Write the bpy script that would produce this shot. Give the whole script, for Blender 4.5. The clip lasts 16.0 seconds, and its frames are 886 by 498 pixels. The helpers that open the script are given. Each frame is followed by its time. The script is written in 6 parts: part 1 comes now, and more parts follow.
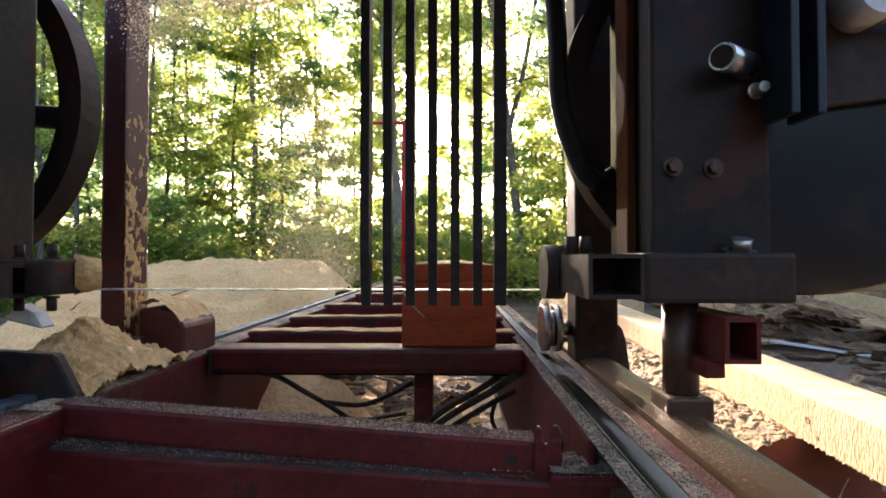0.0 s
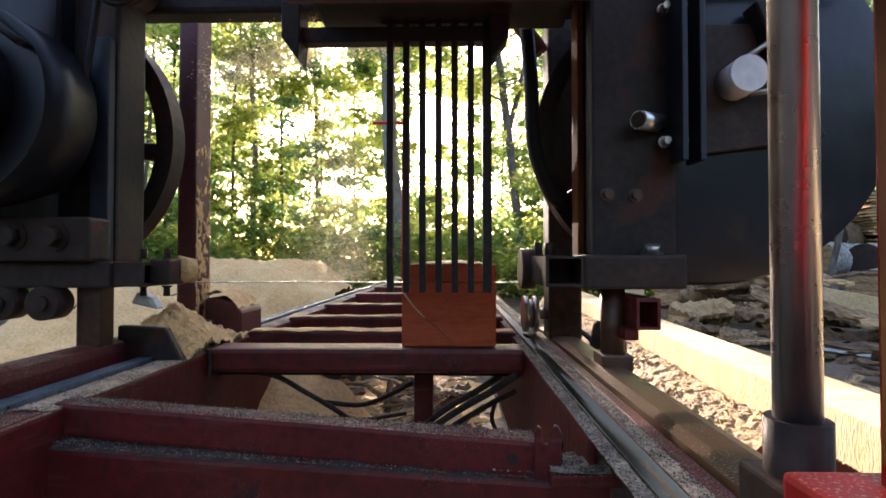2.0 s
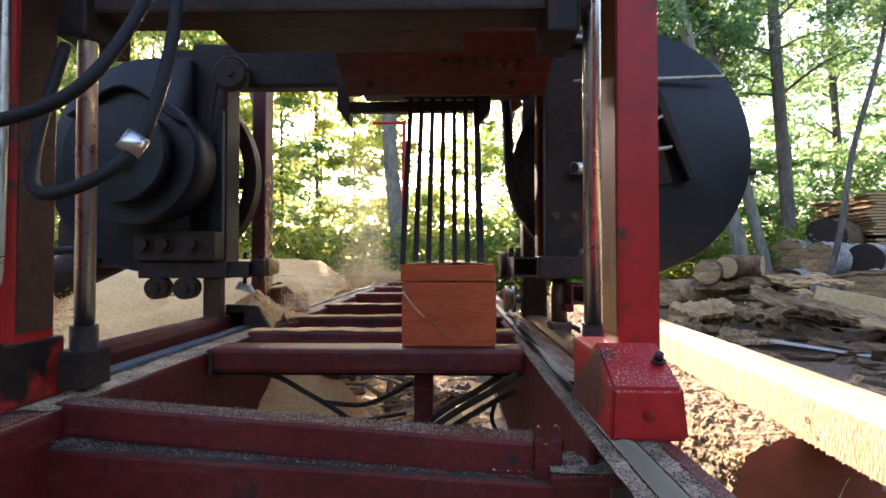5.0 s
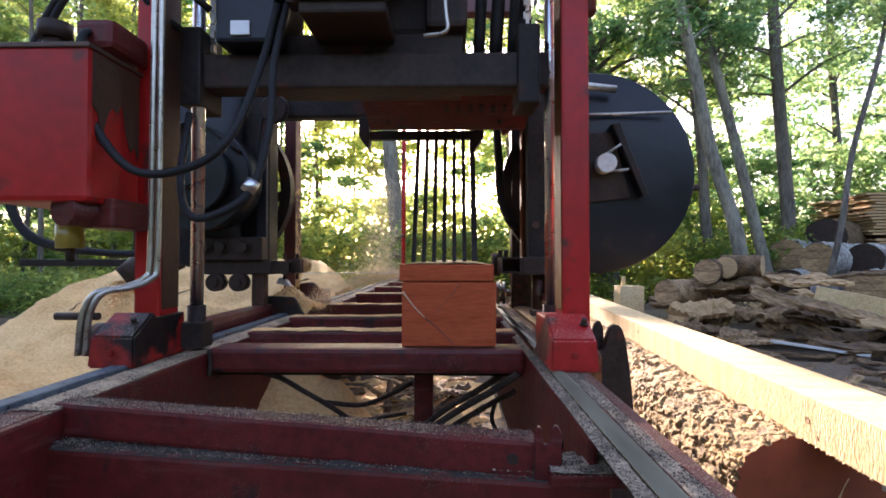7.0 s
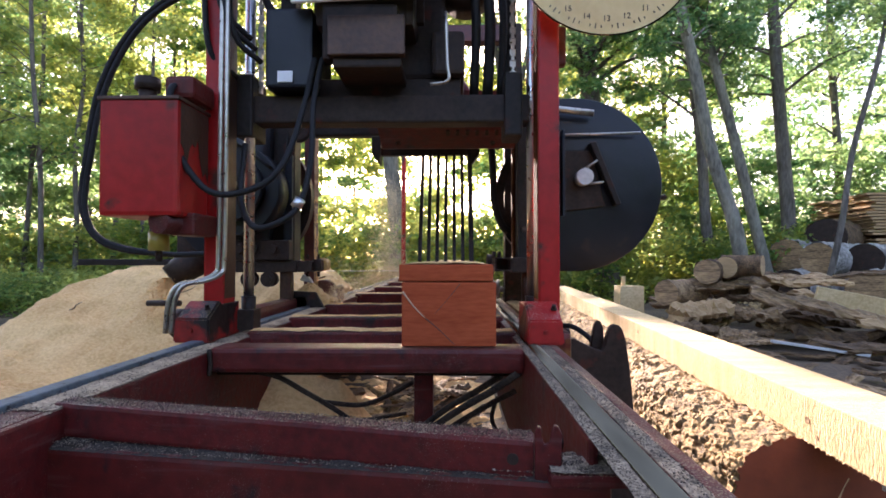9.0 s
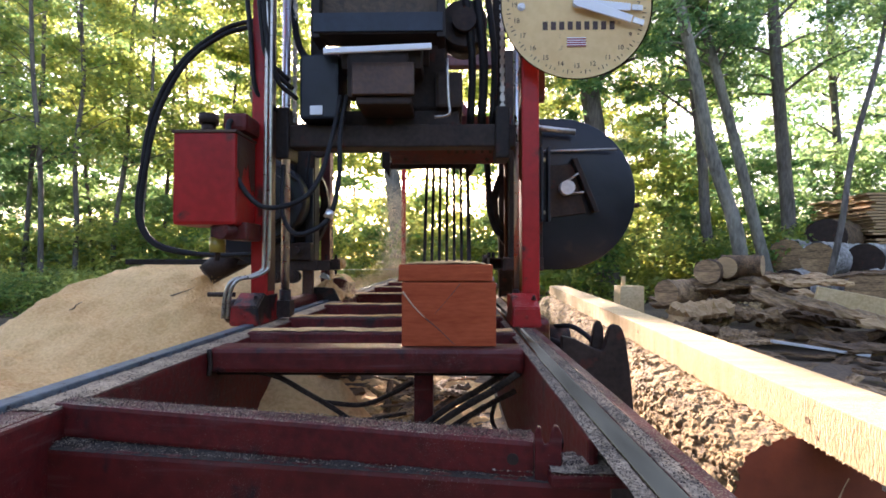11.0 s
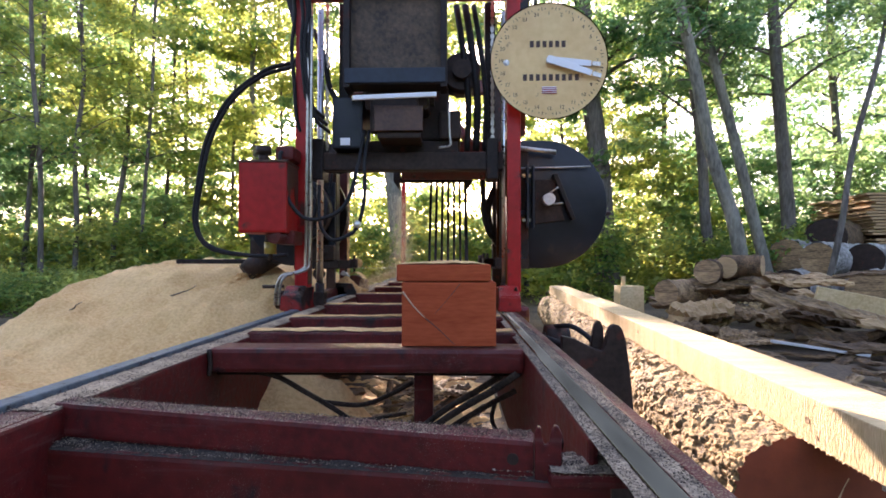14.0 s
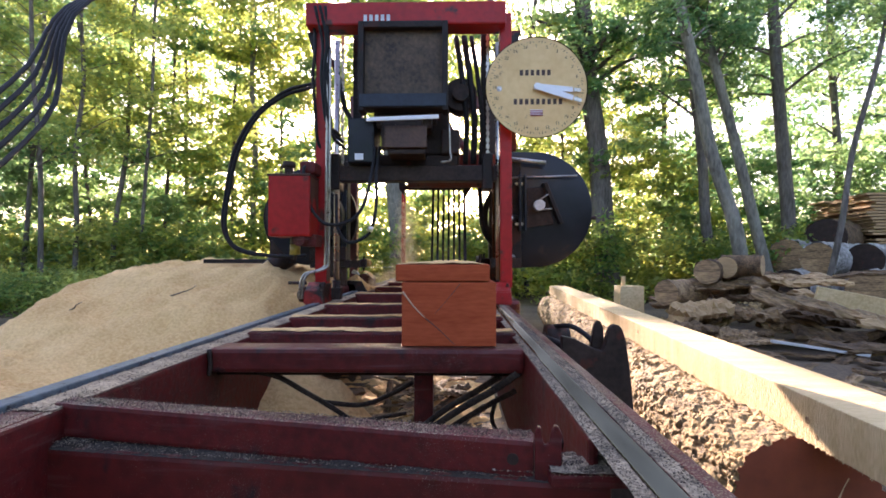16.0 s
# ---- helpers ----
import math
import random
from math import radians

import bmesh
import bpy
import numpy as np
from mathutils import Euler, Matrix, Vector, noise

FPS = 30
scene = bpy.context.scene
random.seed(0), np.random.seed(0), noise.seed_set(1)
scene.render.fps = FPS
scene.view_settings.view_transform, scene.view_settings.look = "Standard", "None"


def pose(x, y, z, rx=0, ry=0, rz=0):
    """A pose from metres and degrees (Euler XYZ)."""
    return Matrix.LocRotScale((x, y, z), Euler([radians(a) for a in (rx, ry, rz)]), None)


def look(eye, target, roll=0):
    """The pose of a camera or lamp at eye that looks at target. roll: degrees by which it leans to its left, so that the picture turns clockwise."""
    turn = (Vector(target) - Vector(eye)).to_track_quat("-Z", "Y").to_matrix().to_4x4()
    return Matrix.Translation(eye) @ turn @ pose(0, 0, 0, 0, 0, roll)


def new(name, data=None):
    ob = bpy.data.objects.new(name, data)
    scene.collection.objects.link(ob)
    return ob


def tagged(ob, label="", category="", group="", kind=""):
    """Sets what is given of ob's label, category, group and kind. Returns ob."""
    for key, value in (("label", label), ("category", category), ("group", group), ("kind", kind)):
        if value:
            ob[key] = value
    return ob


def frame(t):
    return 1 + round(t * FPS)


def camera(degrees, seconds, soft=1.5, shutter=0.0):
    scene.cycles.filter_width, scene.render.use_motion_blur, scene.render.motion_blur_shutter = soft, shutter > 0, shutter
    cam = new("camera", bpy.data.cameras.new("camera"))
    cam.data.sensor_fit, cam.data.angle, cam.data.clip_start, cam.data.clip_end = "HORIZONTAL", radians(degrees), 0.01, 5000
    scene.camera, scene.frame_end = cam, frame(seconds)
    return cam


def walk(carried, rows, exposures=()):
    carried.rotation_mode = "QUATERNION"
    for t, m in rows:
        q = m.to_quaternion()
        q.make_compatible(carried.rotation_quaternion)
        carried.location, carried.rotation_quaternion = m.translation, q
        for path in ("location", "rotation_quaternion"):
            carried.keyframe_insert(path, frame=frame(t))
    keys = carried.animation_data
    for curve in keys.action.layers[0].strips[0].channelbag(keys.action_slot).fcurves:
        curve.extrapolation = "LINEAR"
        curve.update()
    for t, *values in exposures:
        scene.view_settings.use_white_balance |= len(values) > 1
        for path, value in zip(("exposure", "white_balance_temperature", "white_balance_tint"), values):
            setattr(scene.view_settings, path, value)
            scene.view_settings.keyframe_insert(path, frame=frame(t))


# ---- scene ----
# camera: fixed on the near end of the saw bed
EYE = 0.9
cam = camera(82.1, 16.0, soft=1.7)
STAND = pose(0, 0, EYE, 91.15, 0, 1.2)
walk(cam, [(0, STAND), (16, STAND)], exposures=[(0, 2.36, 6380, 25), (2.0, 2.40, 6380, 25), (3, 2.58, 6400, 26), (4, 2.60, 6400, 27), (8, 2.46, 6400, 29), (16, 2.44, 6400, 29)])

# ---- light: low evening sun beyond the woods ----
SUN_EL, SUN_AZ = radians(15.2), radians(-7.3)      # azimuth from +y towards +x
SUN = Vector((math.sin(SUN_AZ) * math.cos(SUN_EL), math.cos(SUN_AZ) * math.cos(SUN_EL), math.sin(SUN_EL)))
world = bpy.data.worlds.new("evening_sky")
scene.world = world
world.use_nodes = True
wn = world.node_tree.nodes
sky = wn.new("ShaderNodeTexSky")
sky.sky_type, sky.sun_disc = "NISHITA", False
sky.sun_elevation, sky.sun_rotation = SUN_EL, SUN_AZ
sky.air_density, sky.dust_density, sky.ozone_density = 1.0, 2.2, 0.8
world.node_tree.links.new(sky.outputs[0], wn["Background"].inputs[0])
wn["Background"].inputs[1].default_value = 0.15
sun = new("sun", bpy.data.lights.new("sun", "SUN"))
sun.data.energy, sun.data.angle, sun.data.color = 5.0, radians(0.6), (1.0, 0.86, 0.66)
sun.matrix_world = look(SUN * 50, (0, 0, 0))


# ---- materials ----
def material(name, base, dark=None, light=None, grain=40.0, patch=4.0, rough=0.6, metal=0.0, bump=0.2, gloss=0.5, stretch=(1, 1, 1), amount=0.6, spots=None, spot_at=0.62, spot_scale=25.0, through_light=None, dust=None, dust_at=0.45, specks=False):
    """Two scales of colour variation, optional worn spots, fine relief."""
    m = bpy.data.materials.new(name)
    m.use_nodes = True
    t = m.node_tree
    n, l = t.nodes, t.links
    b = n["Principled BSDF"]
    dark = dark or tuple(c * 0.55 for c in base)
    light = light or tuple(min(1, c * 1.3 + 0.01) for c in base)
    co = n.new("ShaderNodeTexCoord")
    mp = n.new("ShaderNodeMapping")
    mp.inputs["Scale"].default_value = stretch
    l.new(co.outputs["Object"], mp.inputs[0])
    big, fine = n.new("ShaderNodeTexNoise"), n.new("ShaderNodeTexNoise")
    for tex, sc, det in ((big, patch, 3), (fine, grain, 5)):
        tex.inputs["Scale"].default_value, tex.inputs["Detail"].default_value = sc, det
        l.new(mp.outputs[0], tex.inputs["Vector"])
    r1 = n.new("ShaderNodeValToRGB")
    r1.color_ramp.elements[0].position, r1.color_ramp.elements[1].position = 0.34, 0.68
    r1.color_ramp.elements[0].color, r1.color_ramp.elements[1].color = (*dark, 1), (*light, 1)
    l.new(big.outputs[0], r1.inputs[0])
    r2 = n.new("ShaderNodeValToRGB")
    r2.color_ramp.elements[0].position, r2.color_ramp.elements[1].position = 0.35, 0.65
    r2.color_ramp.elements[0].color, r2.color_ramp.elements[1].color = (*dark, 1), (*light, 1)
    l.new(fine.outputs[0], r2.inputs[0])
    mix = n.new("ShaderNodeMixRGB")
    mix.inputs[0].default_value = 0.5
    l.new(r1.outputs[0], mix.inputs[1]), l.new(r2.outputs[0], mix.inputs[2])
    mix2 = n.new("ShaderNodeMixRGB")
    mix2.inputs[0].default_value = amount
    mix2.inputs[1].default_value = (*base, 1)
    l.new(mix.outputs[0], mix2.inputs[2])
    out = mix2.outputs[0]
    if spots:
        st = n.new("ShaderNodeTexNoise")
        st.inputs["Scale"].default_value, st.inputs["Detail"].default_value = spot_scale, 6
        l.new(mp.outputs[0], st.inputs["Vector"])
        sr = n.new("ShaderNodeValToRGB")
        sr.color_ramp.elements[0].position, sr.color_ramp.elements[1].position = spot_at, spot_at + 0.06
        l.new(st.outputs[0], sr.inputs[0])
        m3 = n.new("ShaderNodeMixRGB")
        m3.inputs[2].default_value = (*spots, 1)
        l.new(sr.outputs[0], m3.inputs[0]), l.new(out, m3.inputs[1])
        out = m3.outputs[0]
    if specks:                                    # fine pale flecks stuck to the paint, with scuffs along it
        fs, fp = n.new("ShaderNodeTexNoise"), n.new("ShaderNodeTexNoise")
        fs.inputs["Scale"].default_value, fs.inputs["Detail"].default_value = 620, 2
        fp.inputs["Scale"].default_value, fp.inputs["Detail"].default_value = 7, 4
        l.new(co.outputs["Object"], fs.inputs["Vector"]), l.new(co.outputs["Object"], fp.inputs["Vector"])
        su = n.new("ShaderNodeMath")
        su.operation = "MULTIPLY_ADD"
        su.inputs[1].default_value = 0.5
        l.new(fp.outputs[0], su.inputs[0]), l.new(fs.outputs[0], su.inputs[2])
        fr = n.new("ShaderNodeMapRange")
        fr.inputs[1].default_value, fr.inputs[2].default_value = 0.93, 1.02
        l.new(su.outputs[0], fr.inputs[0])
        sc, sr2 = n.new("ShaderNodeTexNoise"), n.new("ShaderNodeMapRange")
        sm = n.new("ShaderNodeMapping")
        sm.inputs["Scale"].default_value = (5, 12, 90)
        sc.inputs["Scale"].default_value, sc.inputs["Detail"].default_value = 1.0, 5
        l.new(co.outputs["Object"], sm.inputs[0]), l.new(sm.outputs[0], sc.inputs["Vector"])
        sr2.inputs[1].default_value, sr2.inputs[2].default_value, sr2.inputs[4].default_value = 0.60, 0.72, 0.55
        l.new(sc.outputs[0], sr2.inputs[0])
        for drive, tone in ((sr2, (0.12, 0.05, 0.045)), (fr, (0.24, 0.17, 0.13))):
            mf = n.new("ShaderNodeMixRGB")
            mf.inputs[2].default_value = (*tone, 1)
            l.new(drive.outputs[0], mf.inputs[0]), l.new(out, mf.inputs[1])
            out = mf.outputs[0]
    if dust:                                      # sawdust that has settled on upward faces
        ge = n.new("ShaderNodeNewGeometry")
        sx = n.new("ShaderNodeSeparateXYZ")
        l.new(ge.outputs["Normal"], sx.inputs[0])
        upr = n.new("ShaderNodeMapRange")
        upr.inputs[1].default_value, upr.inputs[2].default_value = 0.55, 0.9
        l.new(sx.outputs[2], upr.inputs[0])
        dn, dn2 = n.new("ShaderNodeTexNoise"), n.new("ShaderNodeTexNoise")
        dn.inputs["Scale"].default_value, dn.inputs["Detail"].default_value = 9, 3
        dn2.inputs["Scale"].default_value, dn2.inputs["Detail"].default_value = 420, 2
        l.new(co.outputs["Object"], dn.inputs["Vector"]), l.new(co.outputs["Object"], dn2.inputs["Vector"])
        ad = n.new("ShaderNodeMath")
        ad.operation = "MULTIPLY_ADD"
        ad.inputs[1].default_value = 0.55
        l.new(dn.outputs[0], ad.inputs[0]), l.new(dn2.outputs[0], ad.inputs[2])
        dr = n.new("ShaderNodeMapRange")
        dr.inputs[1].default_value, dr.inputs[2].default_value = dust_at + 0.27, dust_at + 0.40
        l.new(ad.outputs[0], dr.inputs[0])
        mu = n.new("ShaderNodeMath")
        mu.operation = "MULTIPLY"
        l.new(dr.outputs[0], mu.inputs[0]), l.new(upr.outputs[0], mu.inputs[1])
        m4 = n.new("ShaderNodeMixRGB")
        m4.inputs[2].default_value = (*dust, 1)
        l.new(mu.outputs[0], m4.inputs[0]), l.new(out, m4.inputs[1])
        out = m4.outputs[0]
    l.new(out, b.inputs["Base Color"])
    rr = n.new("ShaderNodeMapRange")
    rr.inputs[3].default_value, rr.inputs[4].default_value = max(0.05, rough - 0.15), min(1, rough + 0.15)
    l.new(fine.outputs[0], rr.inputs[0]), l.new(rr.outputs[0], b.inputs["Roughness"])
    b.inputs["Metallic"].default_value, b.inputs["Specular IOR Level"].default_value = metal, gloss
    if bump:
        bp = n.new("ShaderNodeBump")
        bp.inputs["Strength"].default_value, bp.inputs["Distance"].default_value = bump, 0.01
        l.new(fine.outputs[0], bp.inputs["Height"]), l.new(bp.outputs[0], b.inputs["Normal"])
    if through_light:
        tr = n.new("ShaderNodeBsdfTranslucent")
        hue = n.new("ShaderNodeHueSaturation")
        geo = n.new("ShaderNodeNewGeometry")
        ram = n.new("ShaderNodeValToRGB")
        ram.color_ramp.elements[0].color, ram.color_ramp.elements[1].color = (*through_light[0], 1), (*through_light[1], 1)
        mean = n.new("ShaderNodeMath")
        mean.operation = "MULTIPLY_ADD"
        mean.inputs[1].default_value = 0.55
        stand = n.new("ShaderNodeMapRange")
        stand.inputs[1].default_value, stand.inputs[2].default_value, stand.inputs[4].default_value = 0.38, 0.62, 0.6
        l.new(big.outputs[0], stand.inputs[0]), l.new(geo.outputs["Random Per Island"], mean.inputs[0])
        l.new(stand.outputs[0], mean.inputs[2]), l.new(mean.outputs[0], ram.inputs[0])
        l.new(ram.outputs[0], hue.inputs["Color"]), l.new(hue.outputs[0], tr.inputs[0])
        ms = n.new("ShaderNodeMixShader")
        ms.inputs[0].default_value = 0.68
        l.new(b.outputs[0], ms.inputs[1]), l.new(tr.outputs[0], ms.inputs[2])
        l.new(ms.outputs[0], n["Material Output"].inputs[0])
    return m


RED = material("red_paint", (0.088, 0.008, 0.006), (0.028, 0.005, 0.004), (0.13, 0.013, 0.009), grain=45, patch=5, rough=0.5, gloss=0.3, bump=0.10, amount=0.8, spots=(0.022, 0.010, 0.010), spot_at=0.62, spot_scale=11, dust=(0.20, 0.14, 0.09), dust_at=0.58, specks=True)
RED_DUSTY = material("dusty_red_paint", (0.098, 0.009, 0.008), (0.024, 0.005, 0.005), (0.150, 0.014, 0.011), grain=70, patch=6, rough=0.5, gloss=0.3, bump=0.12, amount=0.8, spots=(0.024, 0.011, 0.011), spot_at=0.63, spot_scale=9, dust=(0.30, 0.22, 0.14), dust_at=0.535, specks=True)
RED_BRIGHT = material("bright_red_paint", (0.37, 0.010, 0.008), (0.17, 0.006, 0.005), (0.45, 0.016, 0.012), grain=40, patch=4, rough=0.42, gloss=0.3, bump=0.05, amount=0.6, spots=(0.07, 0.022, 0.014), spot_at=0.60, spot_scale=8, dust=(0.5, 0.33, 0.24), dust_at=0.59)
RED_GREASY = material("greasy_red_paint", (0.26, 0.012, 0.008), (0.06, 0.008, 0.006), (0.38, 0.018, 0.012), grain=40, patch=5, rough=0.45, gloss=0.3, bump=0.15, amount=0.9, spots=(0.012, 0.008, 0.007), spot_at=0.47, spot_scale=9, dust=(0.3, 0.2, 0.12), dust_at=0.60)
RED_OLD = material("rusty_red_paint", (0.10, 0.020, 0.018), (0.04, 0.013, 0.011), (0.15, 0.036, 0.030), grain=60, patch=6, rough=0.5, bump=0.15, spots=(0.30, 0.22, 0.14), spot_at=0.70, spot_scale=22)
BLACK = material("black_steel", gloss=0.16, base=(0.022, 0.017, 0.015), dark=(0.009, 0.007, 0.006), light=(0.044, 0.033, 0.028), grain=70, patch=7, rough=0.52, metal=0.0, bump=0.1, spots=(0.050, 0.020, 0.014), spot_at=0.60, spot_scale=10)
COVER = material("blue_black_sheet", gloss=0.28, base=(0.008, 0.010, 0.015), dark=(0.004, 0.005, 0.007), light=(0.018, 0.021, 0.028), grain=6, patch=3, rough=0.36, metal=0.0, bump=0.4, spots=(0.026, 0.021, 0.018), spot_at=0.62, spot_scale=6)
RUST = material("brown_rust", (0.07, 0.032, 0.020), (0.025, 0.014, 0.010), (0.12, 0.06, 0.034), grain=80, patch=9, rough=0.45, metal=0.4, bump=0.12, dust=(0.40, 0.28, 0.18), dust_at=0.44)
GREASE = material("greasy_black", gloss=0.18, base=(0.030, 0.020, 0.016), dark=(0.010, 0.007, 0.006), light=(0.068, 0.042, 0.030), grain=60, patch=12, rough=0.55, metal=0.0, bump=0.12, spots=(0.075, 0.024, 0.016), spot_at=0.63, spot_scale=13)
CHROME = material("chrome", (0.62, 0.62, 0.62), (0.5, 0.5, 0.5), (0.7, 0.7, 0.7), rough=0.3, metal=1.0, bump=0.0, amount=0.3)
STEEL = material("worn_steel", (0.40, 0.37, 0.32), (0.22, 0.18, 0.14), (0.55, 0.52, 0.47), grain=60, patch=10, rough=0.32, metal=0.9, bump=0.06, stretch=(1, 0.15, 1))
BLUE = material("grey_blue_steel", (0.065, 0.092, 0.115), (0.02, 0.028, 0.036), (0.17, 0.22, 0.25), grain=90, patch=10, rough=0.5, metal=0.2, bump=0.1, spots=(0.02, 0.02, 0.025), spot_at=0.60, spot_scale=70)
RUBBER = material("black_rubber", (0.014, 0.013, 0.013), grain=80, patch=8, rough=0.6, gloss=0.2, bump=0.05)
HOSE_DUSTY = material("dusty_rubber", (0.03, 0.022, 0.018), (0.012, 0.009, 0.008), (0.075, 0.052, 0.036), grain=160, patch=20, rough=0.85, gloss=0.15, bump=0.2, amount=0.9, dust=(0.3, 0.21, 0.13), dust_at=0.55)
CREAM = material("cream_dial_paint", (0.76, 0.50, 0.20), (0.58, 0.34, 0.11), (0.80, 0.57, 0.26), grain=40, patch=7, rough=0.5, bump=0.02, amount=0.5, spots=(0.34, 0.20, 0.09), spot_at=0.69, spot_scale=18)
INK = material("dial_ink", (0.06, 0.03, 0.02), rough=0.6, bump=0.0, amount=0.2)
WHITE = material("white_enamel", (0.78, 0.78, 0.78), (0.66, 0.66, 0.68), (0.82, 0.82, 0.82), rough=0.4, bump=0.02, amount=0.4)
GREY = material("pale_grey_paint", (0.58, 0.57, 0.55), rough=0.5, bump=0.05)
CORE = material("dusty_radiator_core", (0.05, 0.035, 0.025), (0.02, 0.015, 0.012), (0.15, 0.10, 0.062), grain=70, patch=8, rough=0.8, bump=0.4, amount=0.9)
SAWDUST = material("pale_sawdust", (0.74, 0.435, 0.165), (0.50, 0.265, 0.085), (0.82, 0.545, 0.245), grain=75, patch=2.5, rough=0.95, bump=0.8, amount=0.8)
DUST_GREY = material("grey_sawdust_film", (0.14, 0.095, 0.058), (0.018, 0.012, 0.008), (0.52, 0.39, 0.26), grain=230, patch=26, rough=0.95, bump=0.6, amount=1.0)
DUST_PALE = material("cream_sawdust_film", (0.40, 0.27, 0.155), (0.11, 0.07, 0.042), (0.62, 0.45, 0.28), grain=170, patch=16, rough=0.95, bump=0.6, amount=1.0)
TRACK = material("polished_dark_steel", (0.20, 0.16, 0.095), (0.08, 0.06, 0.036), (0.34, 0.28, 0.18), grain=30, patch=9, rough=0.20, metal=0.9, bump=0.04, stretch=(1, 0.12, 1), amount=0.9)
OAK = material("red_oak_cant", (0.42, 0.072, 0.023), (0.28, 0.042, 0.013), (0.50, 0.105, 0.037), grain=30, patch=5, rough=0.75, gloss=0.15, bump=0.15, stretch=(1, 1, 5), amount=0.8, spots=(0.20, 0.035, 0.015), spot_at=0.68, spot_scale=9)
OAK_TOP = material("sawn_oak_face", (0.50, 0.32, 0.20), (0.36, 0.22, 0.13), (0.60, 0.42, 0.28), grain=60, patch=5, rough=0.8, bump=0.15, stretch=(3, 0.3, 3))
PINE = material("fresh_sawn_timber", (0.69, 0.49, 0.245), (0.50, 0.33, 0.14), (0.77, 0.58, 0.32), grain=45, patch=3, rough=0.8, bump=0.8, stretch=(0.8, 5, 0.8), amount=0.95)
BARK = material("rough_bark", (0.26, 0.150, 0.058), (0.035, 0.018, 0.008), (0.62, 0.41, 0.175), grain=110, patch=22, rough=0.95, bump=0.55, stretch=(1, 0.45, 1), amount=0.95)
TRUNK = material("tree_bark", (0.10, 0.085, 0.065), (0.04, 0.032, 0.025), (0.20, 0.17, 0.14), grain=25, patch=5, rough=0.95, bump=0.8, stretch=(1, 1, 0.25), amount=0.9)
TRUNK_GREY = material("grey_tree_bark", (0.165, 0.15, 0.115), (0.07, 0.062, 0.046), (0.29, 0.27, 0.21), grain=25, patch=5, rough=0.95, bump=0.7, stretch=(1, 1, 0.3), amount=0.9)
LOG_END = material("log_end_wood", (0.27, 0.062, 0.024), (0.16, 0.034, 0.014), (0.36, 0.095, 0.038), grain=20, patch=6, rough=0.8, bump=0.2)
OLD_WOOD = material("weathered_wood", (0.25, 0.138, 0.062), (0.035, 0.019, 0.010), (0.54, 0.34, 0.17), grain=30, patch=5, rough=0.9, bump=0.7, stretch=(0.4, 2, 2), amount=0.95)
DARK_WOOD = material("dark_brown_wood", (0.080, 0.042, 0.019), (0.020, 0.011, 0.006), (0.24, 0.14, 0.065), grain=34, patch=6, rough=0.95, bump=0.8, stretch=(0.4, 2, 2), amount=0.95)
BIRCH = material("pale_log_bark", (0.32, 0.29, 0.26), (0.10, 0.085, 0.07), (0.55, 0.52, 0.48), grain=20, patch=5, rough=0.9, bump=0.5, amount=0.9)
EARTH = material("forest_earth", (0.075, 0.046, 0.025), (0.028, 0.017, 0.010), (0.20, 0.135, 0.08), grain=30, patch=1.2, rough=1.0, bump=0.8, amount=0.9)
LEAF = material("green_leaves", (0.058, 0.105, 0.036), (0.032, 0.062, 0.022), (0.085, 0.14, 0.046), grain=3, patch=0.5, rough=0.5, bump=0.0, through_light=((0.16, 0.36, 0.105), (0.77, 0.77, 0.20)))
# darker copy of the leaf material, with shade put into its colour
LEAF_DARK = material("shade_green_leaves", (0.035, 0.075, 0.022), (0.02, 0.045, 0.014), (0.06, 0.11, 0.03), grain=3, patch=0.5, rough=0.5, bump=0.0, through_light=((0.10, 0.30, 0.13), (0.48, 0.64, 0.26)))
DUST_AIR = material("airborne_dust", (0.68, 0.45, 0.22), rough=0.9, bump=0.0, through_light=((0.85, 0.66, 0.40), (0.92, 0.78, 0.54)))
LUMBER = material("stacked_lumber", (0.44, 0.27, 0.12), (0.20, 0.12, 0.06), (0.58, 0.39, 0.20), grain=30, patch=3, rough=0.85, bump=0.3, stretch=(0.3, 3, 3))
NAVY = material("navy_black_paint", (0.016, 0.022, 0.032), (0.008, 0.010, 0.014), (0.03, 0.042, 0.058), grain=50, patch=6, rough=0.5, gloss=0.3, bump=0.05)
WORN = material("rubbed_brown_steel", (0.070, 0.020, 0.008), (0.026, 0.007, 0.004), (0.120, 0.042, 0.014), grain=22, patch=5, rough=0.75, metal=0.0, bump=0.06, stretch=(1, 1, 0.35), amount=0.95, gloss=0.02, spots=(0.15, 0.075, 0.020), spot_at=0.61, spot_scale=7)
GOLD_RUST = material("golden_worn_steel", (0.15, 0.075, 0.028), (0.05, 0.022, 0.012), (0.26, 0.14, 0.055), grain=18, patch=6, rough=0.36, metal=0.5, bump=0.06, stretch=(1, 0.4, 1), amount=0.8, spots=(0.10, 0.015, 0.012), spot_at=0.57, spot_scale=5, dust=(0.34, 0.26, 0.17), dust_at=0.55)
GRIME = material("black_grime", (0.020, 0.014, 0.012), (0.006, 0.004, 0.004), (0.10, 0.07, 0.05), grain=480, patch=30, rough=0.95, bump=0.8, amount=1.0)
YELLOW = material("amber_plastic", (0.30, 0.22, 0.03), rough=0.35, bump=0.0)


